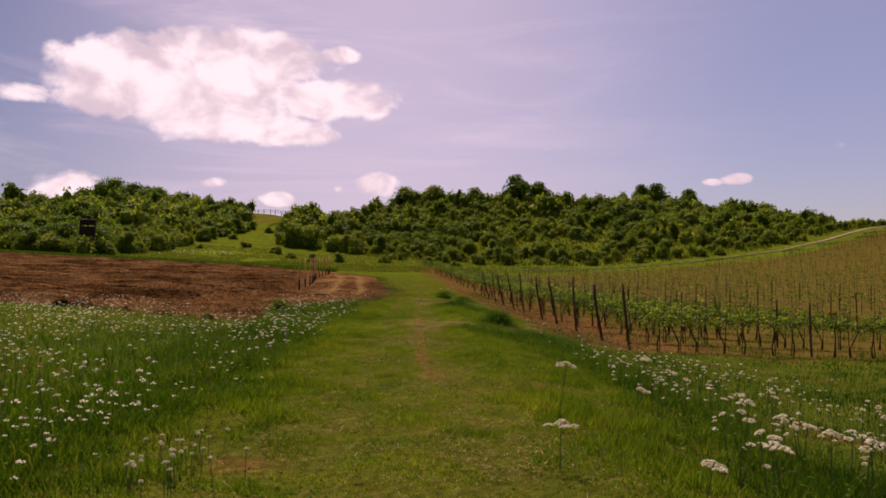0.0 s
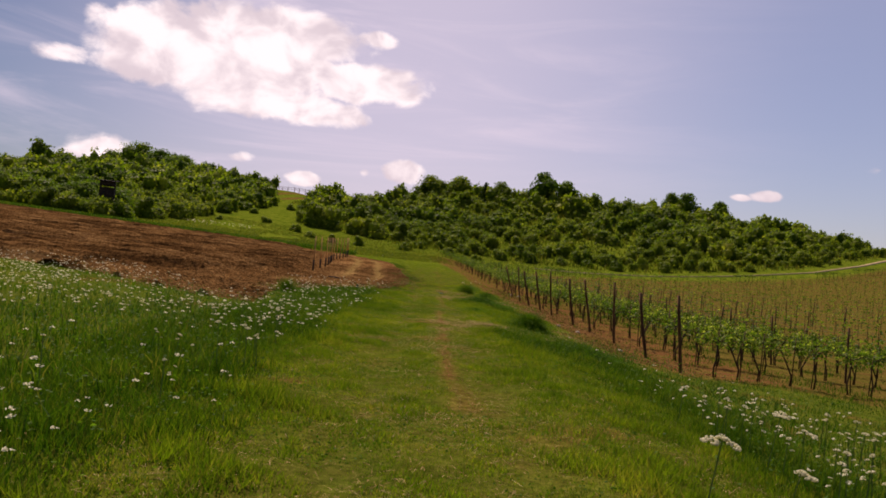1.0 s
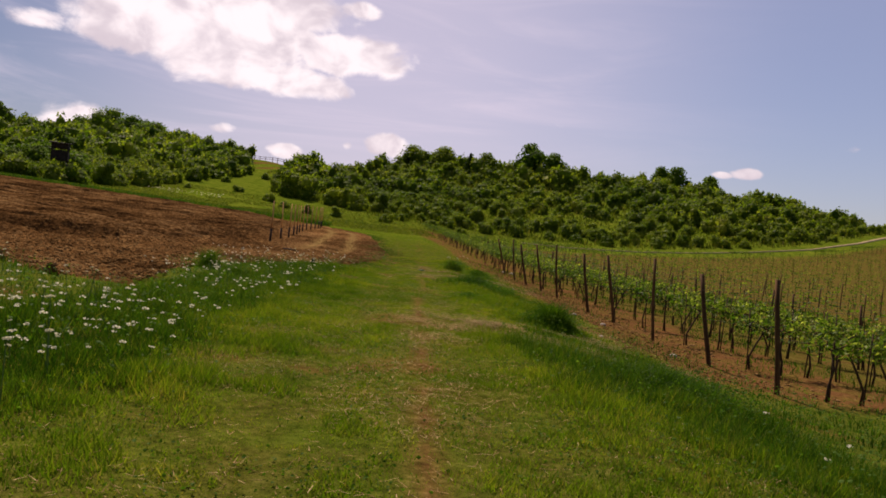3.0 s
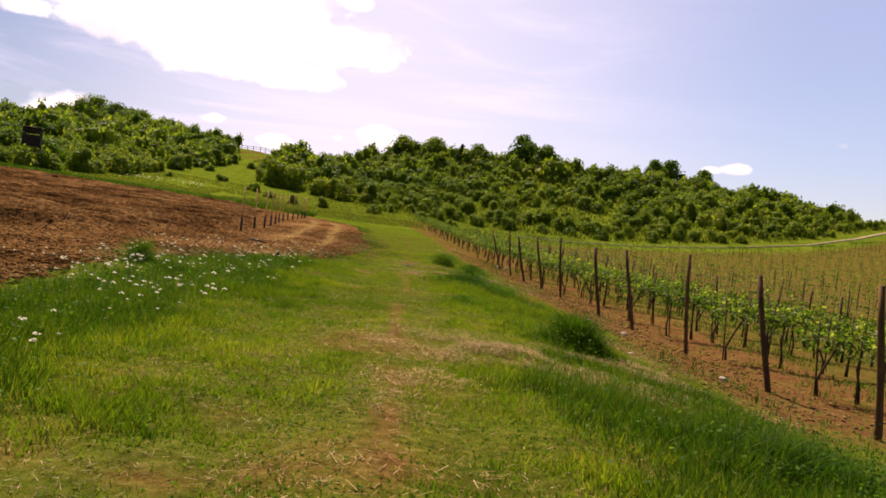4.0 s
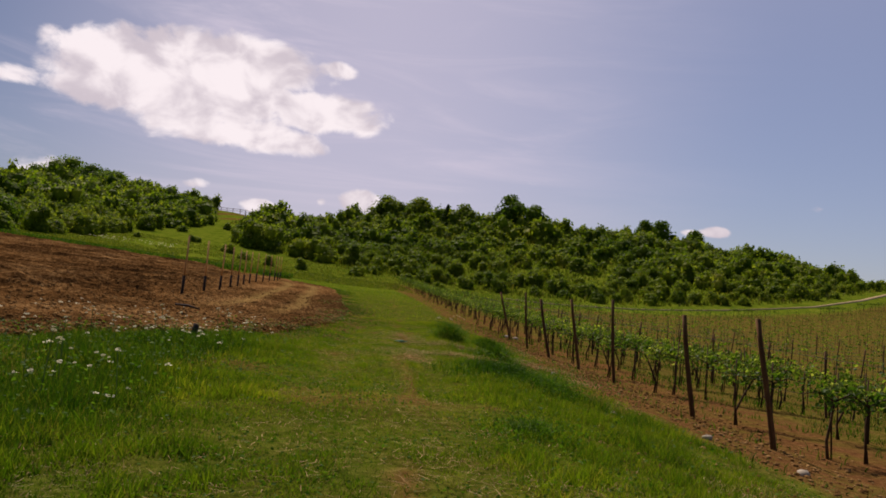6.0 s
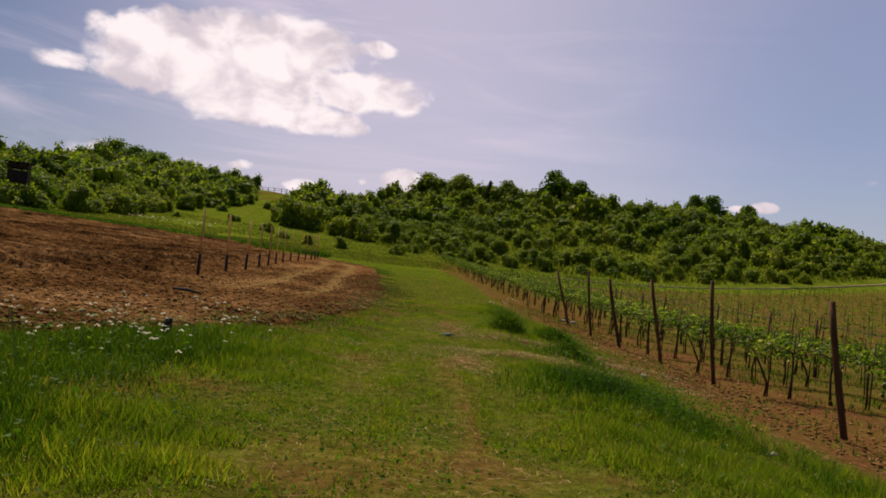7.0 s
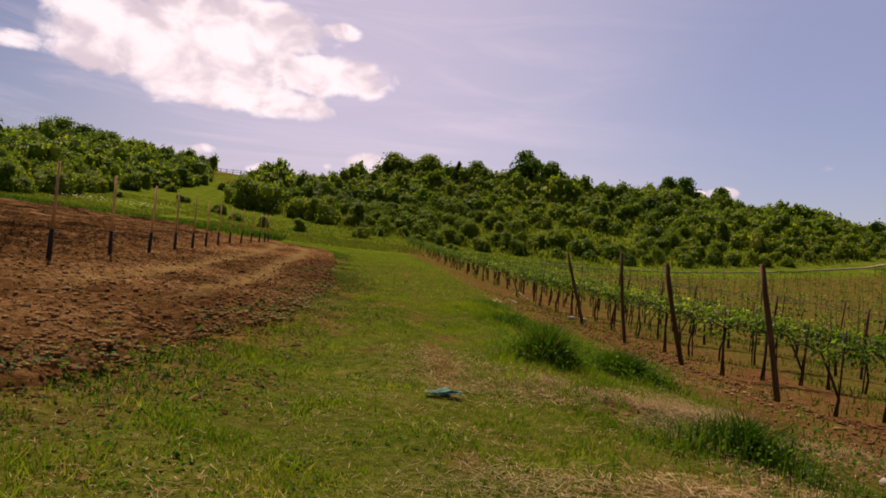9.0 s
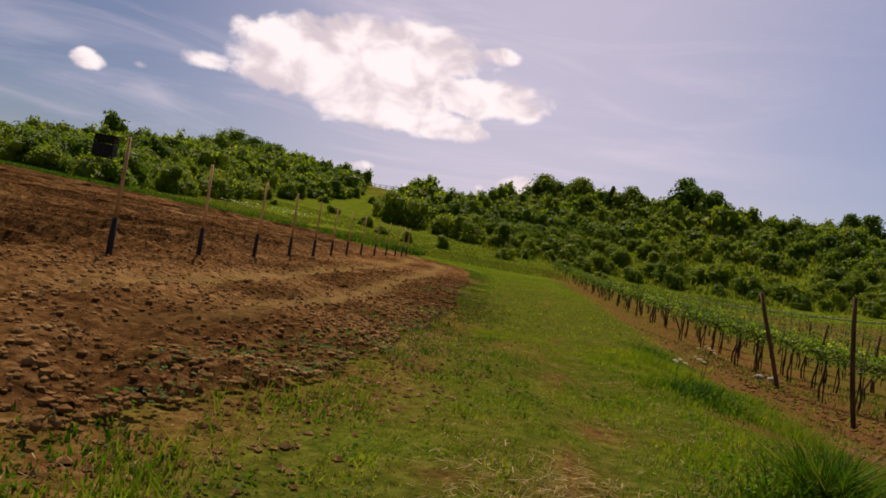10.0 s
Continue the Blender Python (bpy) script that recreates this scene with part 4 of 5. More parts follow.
# short trodden grass of the track and its margins
x, y = scatter(1350000, -3.7, 3.5, 1.4, 38, g)
keep = (g.uniform(size=len(x)) < (1.05 - smooth(y, 20, 40) * 0.45) * (1 - 0.96 * bareness(x, y)) * (0.35 + 1.15 * rough(x, y, 0.6, 71)) * smooth(y + 1.6 * rough(x, y, 1.2, 88), 1.8, 3.2) * (1 - 0.7 * smooth(rough(x, y, 1.5, 77), 0.58, 0.76)) * (1 - smooth(np.abs(x) + rough(x, y, 0.8, 79), 3.4, 4.4))) & ~in_field(x, y)
x, y = x[keep], y[keep]
h = (0.012 + 0.14 * rough(x, y, 1.1, 73) * smooth(rough(x, y, 0.28, 74), 0.3, 0.8) * (0.4 + 0.6 * smooth(np.abs(x + 0.05), 0.5, 1.2)) + 0.05 * verge(x, y)) * g.uniform(0.5, 1.5, len(x))
lush = g.uniform(size=len(x)) < 0.9 * smooth(verge(x, y) + 0.7 * (rough(x, y, 0.7, 70) - 0.5), 0.15, 1.0)
w = g.uniform(0.0024, 0.0050, len(x))
pieces.append(blades(x[~lush], y[~lush], h[~lush], w[~lush], g, 1, 0.95, turf(x[~lush], y[~lush]) + 0.014))
deep_grass = blades(x[lush], y[lush], 1.15 * h[lush], w[lush], g, 1, 0.95, turf(x[lush], y[lush]) + 0.014)
# farther on: fewer and broader
x, y = scatter(60000, -8, 6, 38, 100, g)
keep = ~in_field(x, y) & (g.uniform(size=len(x)) < 1 - 0.6 * bareness(x, y))
x, y = x[keep], y[keep]
pieces.append(blades(x, y, g.uniform(0.03, 0.08, len(x)), g.uniform(0.012, 0.024, len(x)), g, 1, 1.4))
# clover and plantain leaves, flat among the blades
x, y = scatter(110000, -4.5, 4.5, 1.8, 34, g)
keep = (g.uniform(size=len(x)) < smooth(rough(x, y, 0.7, 97), 0.42, 0.62) * (1 - bareness(x, y))) & ~in_field(x, y)
x, y = x[keep], y[keep]
clover = leaves_at(np.stack([x, y, turf(x, y) + g.uniform(0.002, 0.030, len(x))], -1), g.uniform(0.009, 0.020, len(x)) * (1 + y / 60), g, 0.75)
yy = 22 + 26 * g.uniform(0, 1, 9000)
dd = np.abs(g.normal(0, 0.55, len(yy))) + 0.02
xx = field_right(yy) - dd
keep = rough(xx, yy, 0.8, 51) * (1.15 - 0.4 * dd) > 0.5
xx, yy, dd = xx[keep], yy[keep], dd[keep]
weeds = np.stack([xx, yy, soil_top(xx, yy, dd, wheels(dd), furrows(xx, yy)) + g.uniform(0.0, 0.05, len(xx))], -1)
clover = join([clover, leaves_outward(weeds, g.uniform(0.012, 0.034, len(xx)), np.tile((0.0, 0.0, 1.0), (len(xx), 1)), g, 0.4)])
tagged(new("clover", mesh_of("clover", *clover, M_CLOVER)), "small flat leaves of clover and plantain on the track", "clover", kind="stuff")
tagged(new("short_grass", mesh_of("short_grass", *join(pieces), M_SHORT)), "short trodden yellow-green grass of the field track", "grass", kind="stuff")

# dead blades lying between the living ones
x, y = scatter(210000, -3.2, 3.6, 1.8, 36, g)
keep = (g.uniform(size=len(x)) < 0.12 + 0.9 * smooth(rough(x, y, 1.3, 55), 0.42, 0.68) * smooth(rough(x, y, 0.35, 56), 0.3, 0.6)) & ~in_field(x, y) & (g.uniform(size=len(x)) > 0.8 * verge(x, y))
x, y = x[keep], y[keep]
a_ = g.uniform(0, 2 * np.pi, len(x))
d = np.stack([np.cos(a_), np.sin(a_), g.normal(0, 0.25, len(x))], -1) * g.uniform(0.008, 0.035, (len(x), 1))
q = np.stack([-np.sin(a_), np.cos(a_), 0 * a_], -1) * g.uniform(0.0010, 0.0028, (len(x), 1))
c = np.stack([x, y, turf(x, y) + g.uniform(0.006, 0.03, len(x))], -1)
tagged(new("dead_grass", mesh_of("dead_grass", np.stack([c - d - q, c - d + q, c + d], 1).reshape(-1, 3), np.arange(3 * len(x)).reshape(-1, 3), M_STRAW)),
       "dead yellowed blades matted between the living grass", "grass", kind="stuff")

pieces = [deep_grass]
# tall growth of the verges
x, y = scatter(330000, -18, 14, 0.6, 31, g)
v_ = verge(x, y)
dens = (0.25 + 0.75 * v_) * smooth(v_, 0.05, 0.5) * (1 - 0.55 * smooth(-x, 4.5, 7)) * (1 - smooth(-x + 5 * rough(x, y, 3, 85), 10, 19)) * (1 - smooth(x + 3 * rough(x, y, 3, 86), 11, 16)) * smooth(y + 2.5 * rough(x, y, 1.5, 88), 1.6, 3.6) * (0.35 + 1.0 * rough(x, y, 1.1, 81)) * (1 - 0.97 * bareness(x, y))
keep = (g.uniform(size=len(x)) < dens) & ~in_field(x, y) & ~((y > 17.2) & (x > row_end(y) - 0.7))
x, y = x[keep], y[keep]
h = (0.08 + 0.26 * rough(x, y, 1.8, 83) * smooth(rough(x, y, 0.5, 84), 0.2, 0.75)) * g.uniform(0.45, 1.4, len(x)) * (0.5 + 0.5 * verge(x, y)) * np.where(x > 0, 0.68, 1.0) * (1 - 0.38 * smooth(y, 11, 17))
pieces.append(blades(x, y, h, g.uniform(0.003, 0.0065, len(x)) * (1 + np.abs(x) / 14), g, 2, 0.75))
# fringe along the ploughed field
yy = 22 + 52 * g.uniform(0, 1, 48000) ** 1.6
xx = field_right(yy) + g.normal(0.12, 0.34, len(yy))
keep = rough(xx, yy, 0.7, 89) > 0.43
xx, yy = xx[keep], yy[keep]
pieces.append(blades(xx, yy, g.uniform(0.02, 0.07, len(yy)) * (0.5 + rough(xx, yy, 0.5, 90)), g.uniform(0.003, 0.006, len(yy)) * (1 + yy / 45), g, 2, 0.9))
xx, yy = scatter(60000, 3.2, 20, 17, 46, g)
keep = (xx > row_end(yy) - 1.6) & (rough(xx, yy, 0.9, 93) > 0.50) & (g.uniform(size=len(xx)) < 0.3 + 0.7 * smooth(xx - row_end(yy), 0.5, 2.5))
xx, yy = xx[keep], yy[keep]
pieces.append(blades(xx, yy, g.uniform(0.04, 0.17, len(xx)), g.uniform(0.005, 0.011, len(xx)), g, 2, 0.9))
# grass lip at its far side, and the meadow beyond
xx = -8 - g.uniform(0, 55, 42000)
yy = 75.4 - 0.02 * xx + g.normal(0, 1.0, len(xx))
pieces.append(blades(xx, yy, g.uniform(0.12, 0.38, len(xx)), g.uniform(0.02, 0.045, len(xx)), g, 2, 0.7, turf(xx, yy) + 0.15))
tagged(new("tall_grass", mesh_of("tall_grass", *join(pieces), M_TALL)), "tall green meadow grass of the verges", "grass", kind="stuff")


pieces = []
xx, yy = scatter(50000, -46, 24, 77, 112, g)
keep = (xx > left_edge(yy) - 6) & (yy < hill_front(xx) + 3) & ~((xx > row_end(yy)) & (yy < 98)) & (rough(xx, yy, 5.0, 91) > 0.3)
xx, yy = xx[keep], yy[keep]
pieces.append(blades(xx, yy, g.uniform(0.06, 0.22, len(xx)), g.uniform(0.03, 0.06, len(xx)), g, 2, 0.8))
xx, yy = scatter(40000, -30, 110, 100, 180, g)
keep = (yy > hill_front(xx) - 1.5)
xx, yy = xx[keep], yy[keep]
pieces.append(blades(xx, yy, g.uniform(0.3, 0.9, len(xx)), g.uniform(0.06, 0.12, len(xx)), g, 2, 0.6))
tagged(new("meadow_grass", mesh_of("meadow_grass", *join(pieces), M_MEADOW)), "rough olive grass of the far meadow and slope", "grass", kind="stuff")

# broad-leaved herbs among the grass
x, y = scatter(95000, -13, 7.5, 1.2, 30, g)
keep = (g.uniform(size=len(x)) < verge(x, y) * (1 - smooth(np.abs(x) + 3 * rough(x, y, 2, 85), 6, 13)) * smooth(y + 2 * rough(x, y, 1.5, 88), 1.8, 3.6) * (0.2 + 1.1 * rough(x, y, 1.0, 87)) * (1 - bareness(x, y))) & ~in_field(x, y) & ~((y > 17.2) & (x > row_end(y) - 0.7))
x, y = x[keep], y[keep]
p = np.stack([x, y, turf(x, y) + g.uniform(0.02, 0.30, len(x)) * (0.4 + rough(x, y, 1.8, 83))], -1)
v, f = leaves_outward(p, g.uniform(0.012, 0.028, len(x)) * (1 + y / 60), np.tile((0.0, 0.0, 1.0), (len(x), 1)), g, 0.45)
tagged(new("meadow_herbs", mesh_of("meadow_herbs", v, f, M_CLOVER)), "leafy green herbs growing among the verge grass", "herbs", kind="stuff")


# ---- single dense tufts ----
def tuft(label, x, y, rx_, ry_, height, n, seed):
    g = np.random.default_rng(seed)
    a_, d = g.uniform(0, 6.28, n), np.minimum(np.abs(g.normal(0, 0.62, n)), 1.7)
    px, py = rx_ * d * np.cos(a_), ry_ * d * np.sin(a_)
    h = height * (0.18 + 0.92 * np.exp(-1.3 * d ** 2)) * g.uniform(0.55, 1.25, n)
    v, f = blades(px, py, h, g.uniform(0.003, 0.0065, n), g, 2, 0.9, turf(x + px, y + py) - float(turf(x, y)))
    ob = thing("grass_tuft", label, "grass tuft", "", pose(x, y, float(turf(x, y))))
    w = leaves_at(np.stack([rx_ * 0.9 * g.normal(0, 0.6, n), ry_ * 0.9 * g.normal(0, 0.6, n), g.uniform(0.02, 0.75, n) ** 1.3 * height], -1), g.uniform(0.012, 0.028, n), g)
    part("grass_crown", mesh_of("grass_crown", v, f, M_TALL), ob, "dense green blades")["kind"] = "stuff"
    part("undergrowth", mesh_of("undergrowth", *w, M_CLOVER), ob, "small broad leaves among the blades")["kind"] = "stuff"


tuft("dense dark green tuft of tall grass beside straw", 2.2, 18.7, 0.42, 0.34, 0.42, 3800, 1)
tuft("small dense tuft of grass on the bare edge", 1.3, 31.1, 0.38, 0.32, 0.34, 2600, 2)
tuft("low spreading tuft of grass and herbs", 2.2, 31.7, 0.55, 0.38, 0.25, 2000, 3)
tuft("thick rank growth of grass and herbs by the track", 1.6, 25.4, 1.0, 1.0, 0.23, 4200, 4)
tuft("thick rank growth beside the dry soil", 2.5, 14.6, 1.0, 0.9, 0.23, 3600, 5)
tuft("dense dark tuft beside pale stems", 1.9, 28.6, 0.55, 0.4, 0.26, 1300, 6)
tuft("low clump of herbs on the bank", 1.6, 34.6, 0.6, 0.7, 0.17, 1000, 7)
tuft("bunch of tall grass at the field's corner", -4.1, 22.4, 0.32, 0.32, 0.38, 900, 8)
tuft("bunch of grass at the margin of the track", 1.1, 21.5, 0.4, 0.6, 0.11, 700, 9)
tuft("clump of grass on the far bank", 1.9, 39.5, 0.6, 0.7, 0.13, 700, 10)


# ---- flowers ----
def umbel(seed, n=26, r=0.045):
    """A flat white flower head: many small florets on a shallow dome."""
    g = np.random.default_rng(seed)
    out = []
    for k in range(n):
        a_, d = g.uniform(0, 6.28), r * math.sqrt(g.uniform(0, 1))
        v, f = ICO1
        out.append(((d * math.cos(a_), d * math.sin(a_), 0.25 * r - 9.0 * d * d) + v[:, :] * (0.2 * r, 0.2 * r, 0.2 * r), f))
    return join(out)


def small_umbel(seed, n=9, r=0.035):
    g = np.random.default_rng(seed)
    p = np.stack([g.normal(0, r * 0.5, n), g.normal(0, r * 0.5, n), g.uniform(-0.2, 0.3, n) * r], -1)
    return leaves_at(p, np.full(n, r * 0.8), g, 0.35)


HEAD_ME = [mesh_of("flower_head", *umbel(500 + k), M_PETAL, True) for k in range(3)]


def stem_mesh(h, seed):
    g = np.random.default_rng(seed)
    b = g.normal(0, 0.03, 2)
    return mesh_of("stem", *tube([(0, 0, -0.03), (b[0] * 0.5, b[1] * 0.5, h * 0.5), (b[0], b[1], h)], [0.004, 0.0035, 0.003], 5), M_STEM), b


STEMS = [stem_mesh(0.30 + 0.06 * k, 520 + k) for k in range(4)]
g = np.random.default_rng(61)
put = 0
while put < 170:
    if g.uniform() < 0.62:
        x, y = g.uniform(-5.5, -1.5), g.uniform(3.5, 27)
    else:
        x, y = g.uniform(1.5, 5.5), g.uniform(3.5, 9.5)
    if in_field(x, y) or verge(np.array(x), np.array(y)) < 0.4 or rough(x, y, 1.6, 95) < 0.38:
        continue
    q = put % 4
    me_, b = STEMS[q]
    fl = thing("wildflower", "white umbel flower on a thin green stem in the grass", "flower", "white flowers of the verge", pose(x, y, float(turf(x, y)), g.normal(0, 5), g.normal(0, 5), 0))
    part("stem", me_, fl)
    for k in range(int(g.integers(1, 4))):
        hd = part("flower_head", HEAD_ME[(put + k) % 3], fl, "flat white flower head")
        sc = g.uniform(0.34, 0.66) * (1.0 if x > 0 else 0.9) * (1.0 if k == 0 else 0.7)
        hd.matrix_basis = Matrix.LocRotScale((b[0] + (0 if k == 0 else g.normal(0, 0.05)), b[1] + (0 if k == 0 else g.normal(0, 0.05)), 0.30 + 0.06 * q - 0.04 * k), Euler((g.normal(0, 0.2), g.normal(0, 0.2), 0)), (sc, sc, sc))
    put += 1
BIG = [(2.66, 5.64), (2.93, 5.63), (1.75, 3.47), (2.5, 3.9), (1.96, 6.42), (2.76, 7.83), (2.71, 4.64), (1.1, 5.5), (0.85, 4.2), (3.11, 6.82), (2.7, 5.0), (2.37, 7.56), (1.36, 3.4), (2.2, 4.3), (3.0, 4.9), (2.4, 5.2),
       (1.25, 34.3), (1.6, 35.4), (2.1, 37.0), (1.9, 36.2), (-2.3, 24.6), (-2.7, 25.2)]
for n, (x, y) in enumerate(BIG):
    q = n % 4
    me_, b = STEMS[q]
    fl = thing("cow_parsley", "tall plant with clustered creamy white umbels", "flower", "large umbels of the verge", pose(x, y, float(turf(x, y)), g.normal(0, 4), g.normal(0, 4), 0))
    part("stem", me_, fl)
    for k in range(int(g.integers(4, 7))):
        a_, d_ = g.uniform(0, 6.28), 0.0 if k == 0 else g.uniform(0.03, 0.09)
        sc = g.uniform(0.45, 0.75) * (1.0 if y < 20 else 0.7)
        hd = part("flower_head", HEAD_ME[(n + k) % 3], fl, "flat creamy flower head")
        hd.matrix_basis = Matrix.LocRotScale((b[0] + d_ * math.cos(a_), b[1] + d_ * math.sin(a_), 0.30 + 0.06 * q - 0.4 * d_), Euler((g.normal(0, 0.2), g.normal(0, 0.2), 0)), (sc, sc, sc))
# a close patch of small round blossoms
for n in range(34):
    x, y = -1.35 + g.normal(0, 0.16), 4.15 + g.normal(0, 0.33)
    me_, b = STEMS[0]
    fl = thing("small_blossom", "low pale round blossom in the trodden grass", "flower", "pale blossoms beside the track", Matrix.LocRotScale((x, y, float(turf(x, y))), Euler((g.normal(0, 0.1), g.normal(0, 0.1), 0)), (0.6, 0.6, 0.6)))
    part("stem", me_, fl)
    hd = part("flower_head", HEAD_ME[n % 3], fl, "round pale head")
    hd.matrix_basis = Matrix.LocRotScale((b[0], b[1], 0.30), Euler((0, 0, n)), (0.5, 0.5, 0.9))
pieces = []
x, y = scatter(15000, -15, 7, 2.6, 27, g)
keep = (verge(x, y) > 0.35) & ~in_field(x, y) & (g.uniform(size=len(x)) < 1.5 * smooth(rough(x, y, 1.9, 95), 0.40, 0.66) * (1 - 0.5 * smooth(y, 10, 19))) & ~((x > 0) & (g.uniform(size=len(x)) < smooth(y, 7, 13))) & (x < row_end(y))
SMALL = [small_umbel(540 + k) for k in range(5)]
for n, (a_, b_) in enumerate(zip(x[keep], y[keep])):
    v, f = SMALL[n % 5]
    s = g.uniform(0.28, 0.66)
    pieces.append((v * s + (a_, b_, float(turf(a_, b_)) + g.uniform(0.14, 0.46)), f))
for n in range(70):
    v, f = SMALL[n % 5]
    a_ = g.uniform(-33, -25)
    b_ = 97 + 0.6 * (a_ + 33) + g.normal(0, 1.1)
    pieces.append((v * g.uniform(1.2, 2.6) + (a_, b_, float(turf(a_, b_)) + g.uniform(0.2, 0.5)), f))
tagged(new("white_blossom", mesh_of("white_blossom", *join(pieces), M_PETAL)), "scattered small white flowers among the grass", "flowers", kind="stuff")

# ---- straw, clods, stones ----
g = np.random.default_rng(71)
pieces = []
for cx, cy, rx_, ry_, n in ((1.7, 16.9, 1.1, 0.6, 8500), (0.15, 15.4, 0.25, 1.1, 450), (2.6, 18.0, 0.7, 0.6, 2600), (0.8, 15.5, 0.4, 0.3, 250), (1.5, 29.6, 1.0, 0.4, 1500), (2.6, 30.2, 0.8, 0.6, 900), (0.3, 30.6, 0.4, 1.0, 600), (0.35, 26.6, 0.25, 0.8, 500), (1.7, 28.9, 0.5, 0.3, 700), (2.3, 28.2, 0.9, 0.4, 1500), (1.2, 27.5, 0.8, 0.3, 900), (2.3, 30.1, 1.0, 0.45, 2200), (3.0, 20.0, 0.6, 1.5, 900), (0.4, 20.5, 0.3, 2.5, 400), (-0.6, 22, 0.25, 5, 400), (0.0, 12, 0.5, 3, 500)):
    n = 4 * n
    x, y = cx + g.normal(0, 0.75, n) * rx_, cy + g.normal(0, 0.75, n) * ry_
    keep = g.uniform(size=n) < smooth(rough(x, y, 0.45, 58), 0.30, 0.62)
    x, y, n = x[keep], y[keep], int(keep.sum())
    z = turf(x, y) + g.uniform(0.005, 0.05, n)
    d = ball_points(n, g) * (1, 1, 0.22)
    s = np.cross(d, (0, 0, 1.0))
    s /= np.linalg.norm(s, axis=1, keepdims=True) + 1e-9
    L, W = g.uniform(0.012, 0.055, (n, 1)), g.uniform(0.0008, 0.0020, (n, 1))
    c = np.stack([x, y, z], -1)
    v = np.stack([c - d * L - s * W, c - d * L + s * W, c + d * L + s * W, c + d * L - s * W], 1).reshape(-1, 3)
    k = np.arange(n)[:, None] * 4
    pieces.append((v, np.stack([k + (0, 1, 2), k + (0, 2, 3)], 1).reshape(-1, 3)))
tagged(new("dry_straw", mesh_of("dry_straw", *join(pieces), M_STRAW)), "loose dry straw and cut stalks on bare patches", "straw", kind="stuff")


def lumps(x, y, size, g, z=None, shape_=None):
    v, f = shape_ or ICO1
    n = len(x)
    z = turf(x, y) if z is None else z
    an = g.uniform(0, 6.28, n)
    shape = g.uniform(0.55, 1.2, (n, 3)) * (1, 1, 0.7) * size[:, None]
    jit = 1 + g.normal(0, 0.16, (n, len(v), 1))
    w = v[None] * jit * shape[:, None, :]
    c_, s_ = np.cos(an)[:, None], np.sin(an)[:, None]
    w = np.stack([w[..., 0] * c_ - w[..., 1] * s_ + x[:, None], w[..., 0] * s_ + w[..., 1] * c_ + y[:, None], w[..., 2] + (z + 0.25 * size)[:, None]], -1)
    fs = f[None] + (np.arange(n) * len(v))[:, None, None]
    return w.reshape(-1, 3), fs.reshape(-1, 3)


yy = 18 + 34 * g.uniform(0, 1, 62000) ** 1.15
dd = 10 * g.uniform(0, 1, len(yy)) ** 1.5 + 0.1
xx = field_right(yy) - dd
keep = in_field(xx, yy) & (g.uniform(size=len(xx)) > 0.8 * (np.exp(-((dd - 1.6) / 0.35) ** 2) + np.exp(-((dd - 3.1) / 0.35) ** 2)) * (yy > 32))
xx, yy, dd = xx[keep], yy[keep], dd[keep]
OCTA = (np.array([(1, 0, 0), (0, 1, 0), (-1, 0, 0), (0, -1, 0), (0, 0, 1), (0, 0, -1.0)]), np.array([(0, 1, 4), (1, 2, 4), (2, 3, 4), (3, 0, 4), (1, 0, 5), (2, 1, 5), (3, 2, 5), (0, 3, 5)]))
size = 0.008 + 0.030 * g.uniform(0, 1, len(xx)) ** 2.8
top = soil_top(xx, yy, dd, wheels(dd), furrows(xx, yy))
big = size > 0.019
pieces = [lumps(xx[big], yy[big], size[big], g, top[big]), lumps(xx[~big], yy[~big], size[~big] * 1.15, g, top[~big], OCTA)]
yy = g.uniform(18, 48, 9000)
xx = row_end(yy) + g.normal(-0.1, 0.75, len(yy))
pieces.append(lumps(xx, yy, 0.006 + 0.034 * g.uniform(0, 1, len(xx)) ** 4, g))
# crumbs strewn over the field's margin and the worn ground beside the rows
yy = g.uniform(24, 46, 5200)
xx = field_right(yy) + np.abs(g.normal(0, 0.42, len(yy)))
pieces.append(lumps(xx, yy, 0.005 + 0.024 * g.uniform(0, 1, len(xx)) ** 3, g, None, OCTA))
xx, yy = 1.0 + 3.2 * g.uniform(0, 1, 5200) ** 0.8, g.normal(29.9, 0.6, 5200)
pieces.append(lumps(xx, yy, 0.005 + 0.024 * g.uniform(0, 1, len(xx)) ** 3, g, None, OCTA))
xx, yy = g.uniform(1.6, 4.4, 4200), g.uniform(16.6, 22, 4200)
keep = xx > 2.2 - 0.35 * (yy - 18)
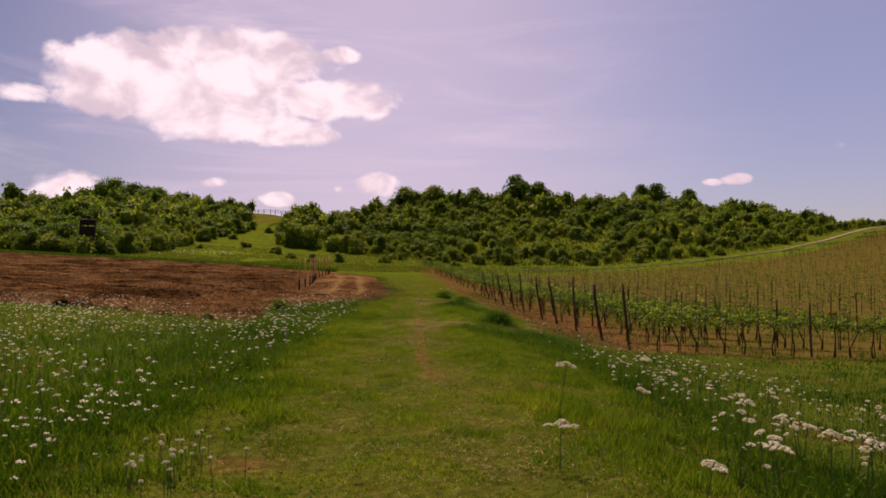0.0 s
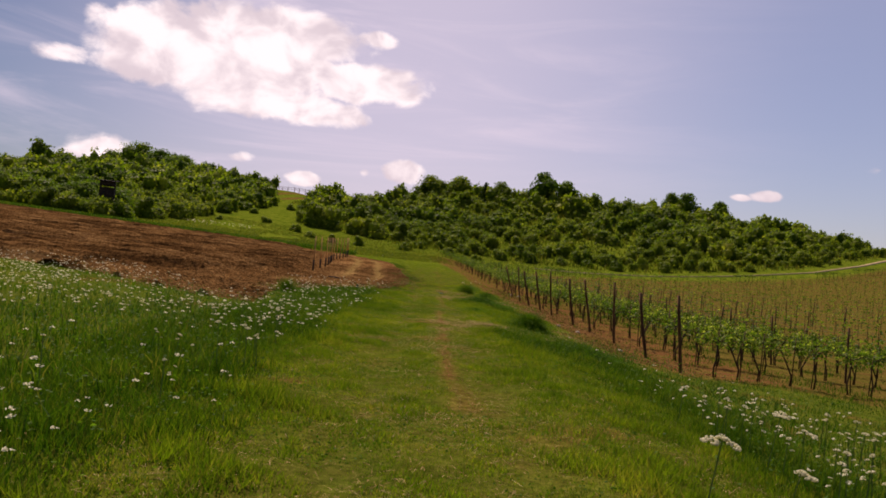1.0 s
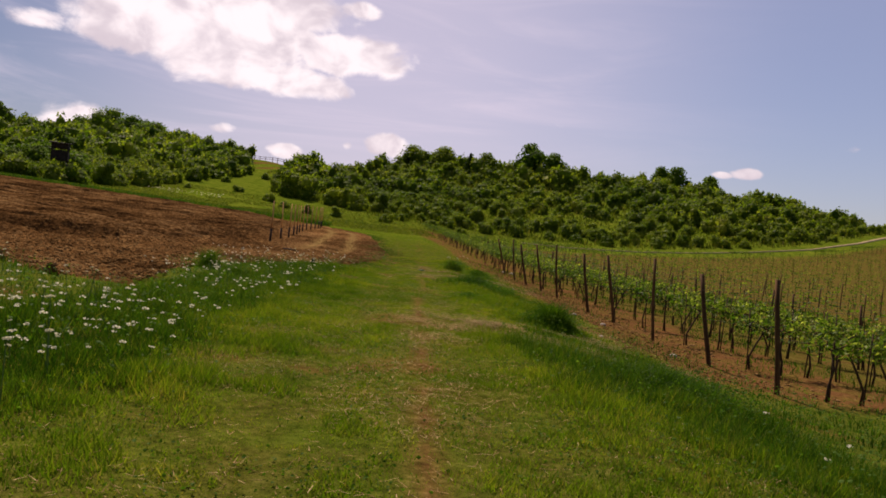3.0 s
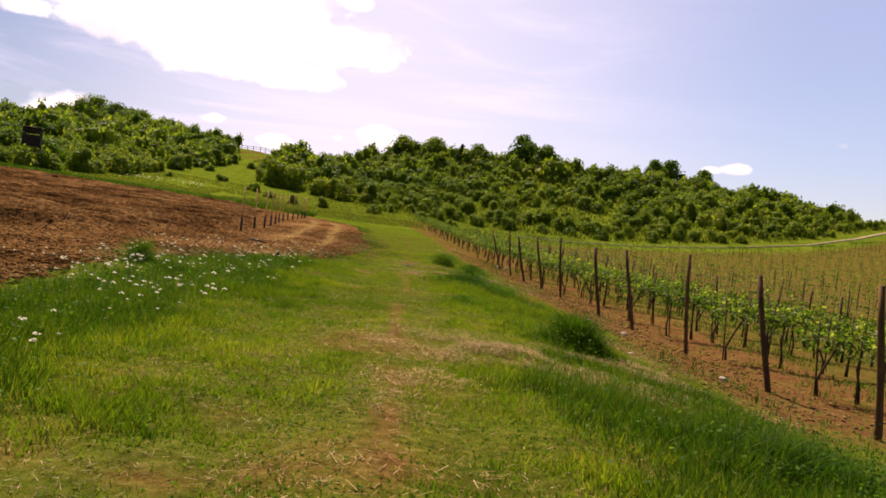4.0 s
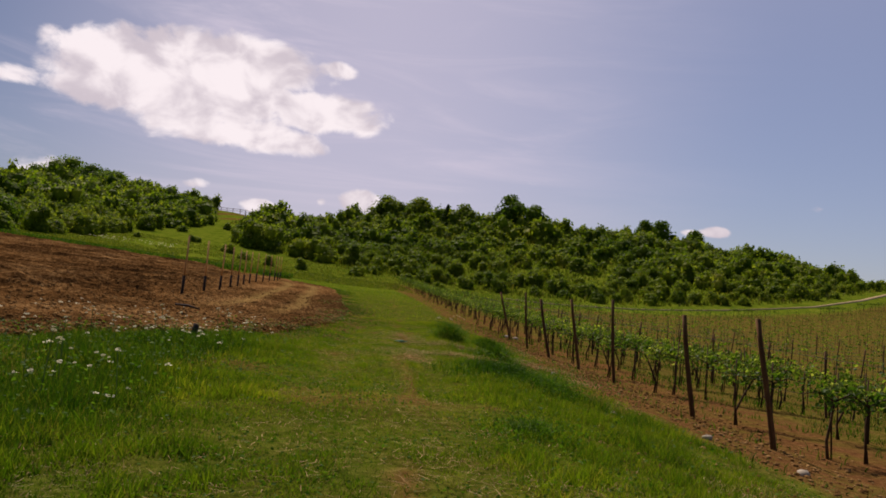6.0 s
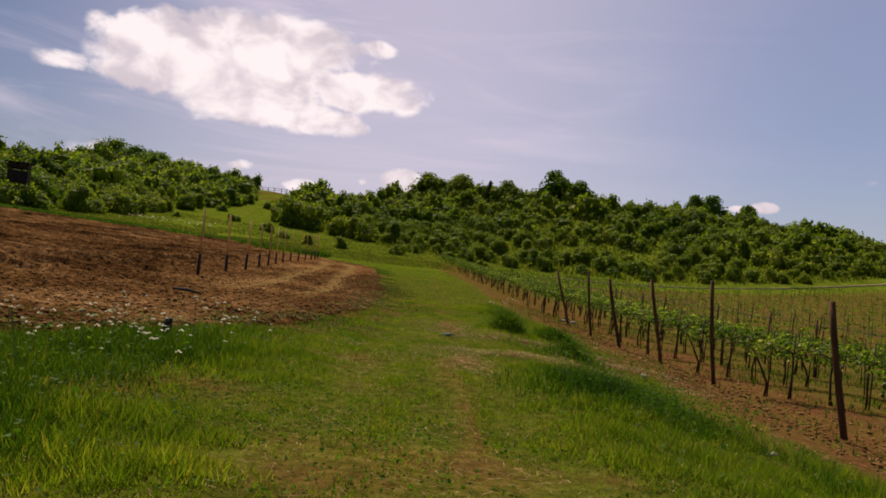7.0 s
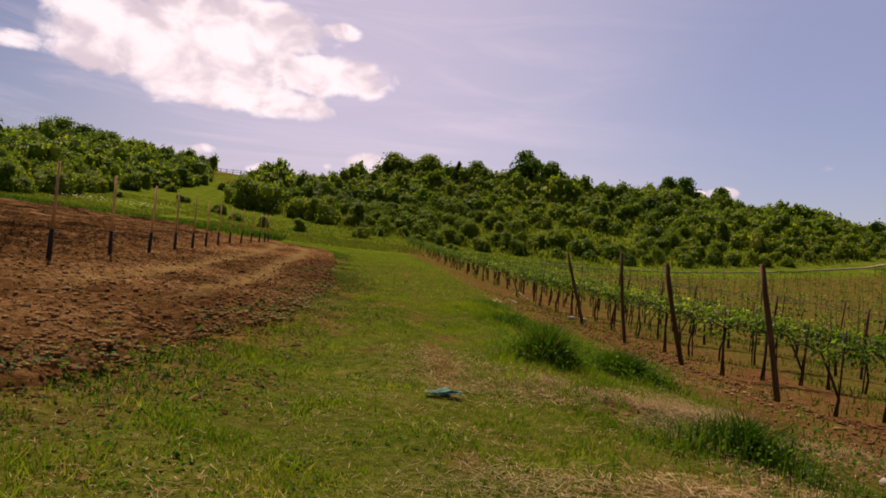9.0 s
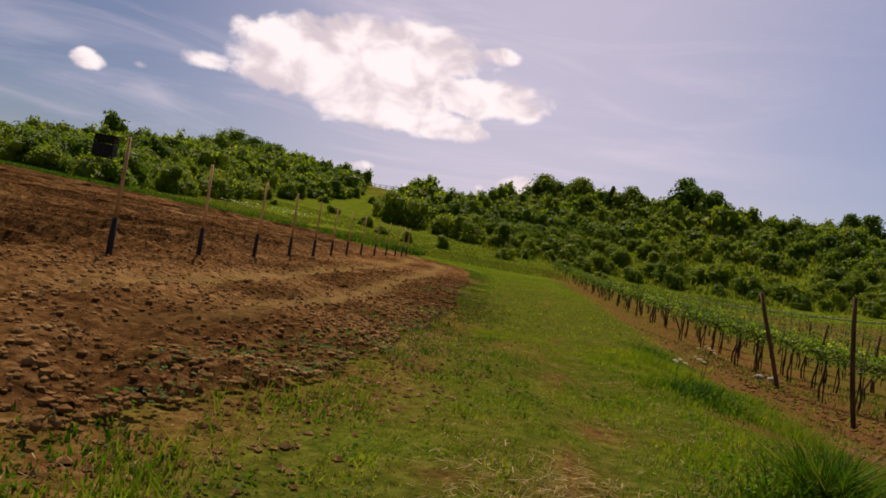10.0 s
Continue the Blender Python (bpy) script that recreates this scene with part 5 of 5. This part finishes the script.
pieces.append(lumps(xx[keep], yy[keep], 0.005 + 0.022 * g.uniform(0, 1, int(keep.sum())) ** 3, g, None, OCTA))
tagged(new("earth_clods", mesh_of("earth_clods", *join(pieces), M_CLOD)), "broken clods of brown earth", "clods", kind="stuff")


def stone(x, y, r, seed):
    g = np.random.default_rng(seed)
    v, f = ICO2
    v = v * (1, 0.8, 0.55) * r * (1 + g.normal(0, 0.07, (len(v), 1)))
    tagged(new("stone", mesh_of("stone", v, f, M_STONE, True)), "pale stone lying on the bare edge", "stone", "stones by the vine rows").matrix_basis = pose(x, y, float(turf(x, y)) + 0.25 * r, 0, 0, seed * 40)


for n, (x, y, r) in enumerate(((4.4, 42.6, 0.10), (4.9, 43.4, 0.12), (3.0, 29.0, 0.06), (2.2, 28.6, 0.05), (2.7, 24.6, 0.05), (3.9, 24.7, 0.07), (4.2, 23.2, 0.08), (3.4, 20.3, 0.05), (4.6, 20.0, 0.07), (-1.9, 40.5, 0.06))):
    stone(x, y, r, n)

# ---- crumpled plastic on the track, stump, fallen stick ----
v, f = ICO2
gg = np.random.default_rng(3)
v = v * (0.10, 0.065, 0.016) * (1 + gg.normal(0, 0.26, (len(v), 1)))
tagged(new("plastic_sack", mesh_of("plastic_sack", v, f, M_BAG)), "crumpled faded green plastic sack on the grass", "sack").matrix_basis = pose(0.27, 29.2, float(turf(0.27, 29.2)) + 0.03, 0, 0, 15)
tagged(new("cut_stump", mesh_of("cut_stump", *tube([(0, 0, -0.1), (0.01, 0, 0.11), (0.02, 0.01, 0.22)], [0.042, 0.039, 0.038], 9), M_TARRED, True)), "short dark sawn post in the grass", "stump").matrix_basis = pose(-2.55, 26.0, float(turf(-2.55, 26.0)), 3, 2, 0)
tagged(new("fallen_stick", mesh_of("fallen_stick", *tube([(-0.28, 0, 0), (0.0, 0.03, 0.02), (0.3, 0, 0)], [0.020, 0.026, 0.014], 7), M_TARRED, True)), "dark stick lying on the ploughed soil", "stick").matrix_basis = pose(-3.9, 30.6, float(turf(-3.9, 30.6)) + 0.10, 0, 4, -25)
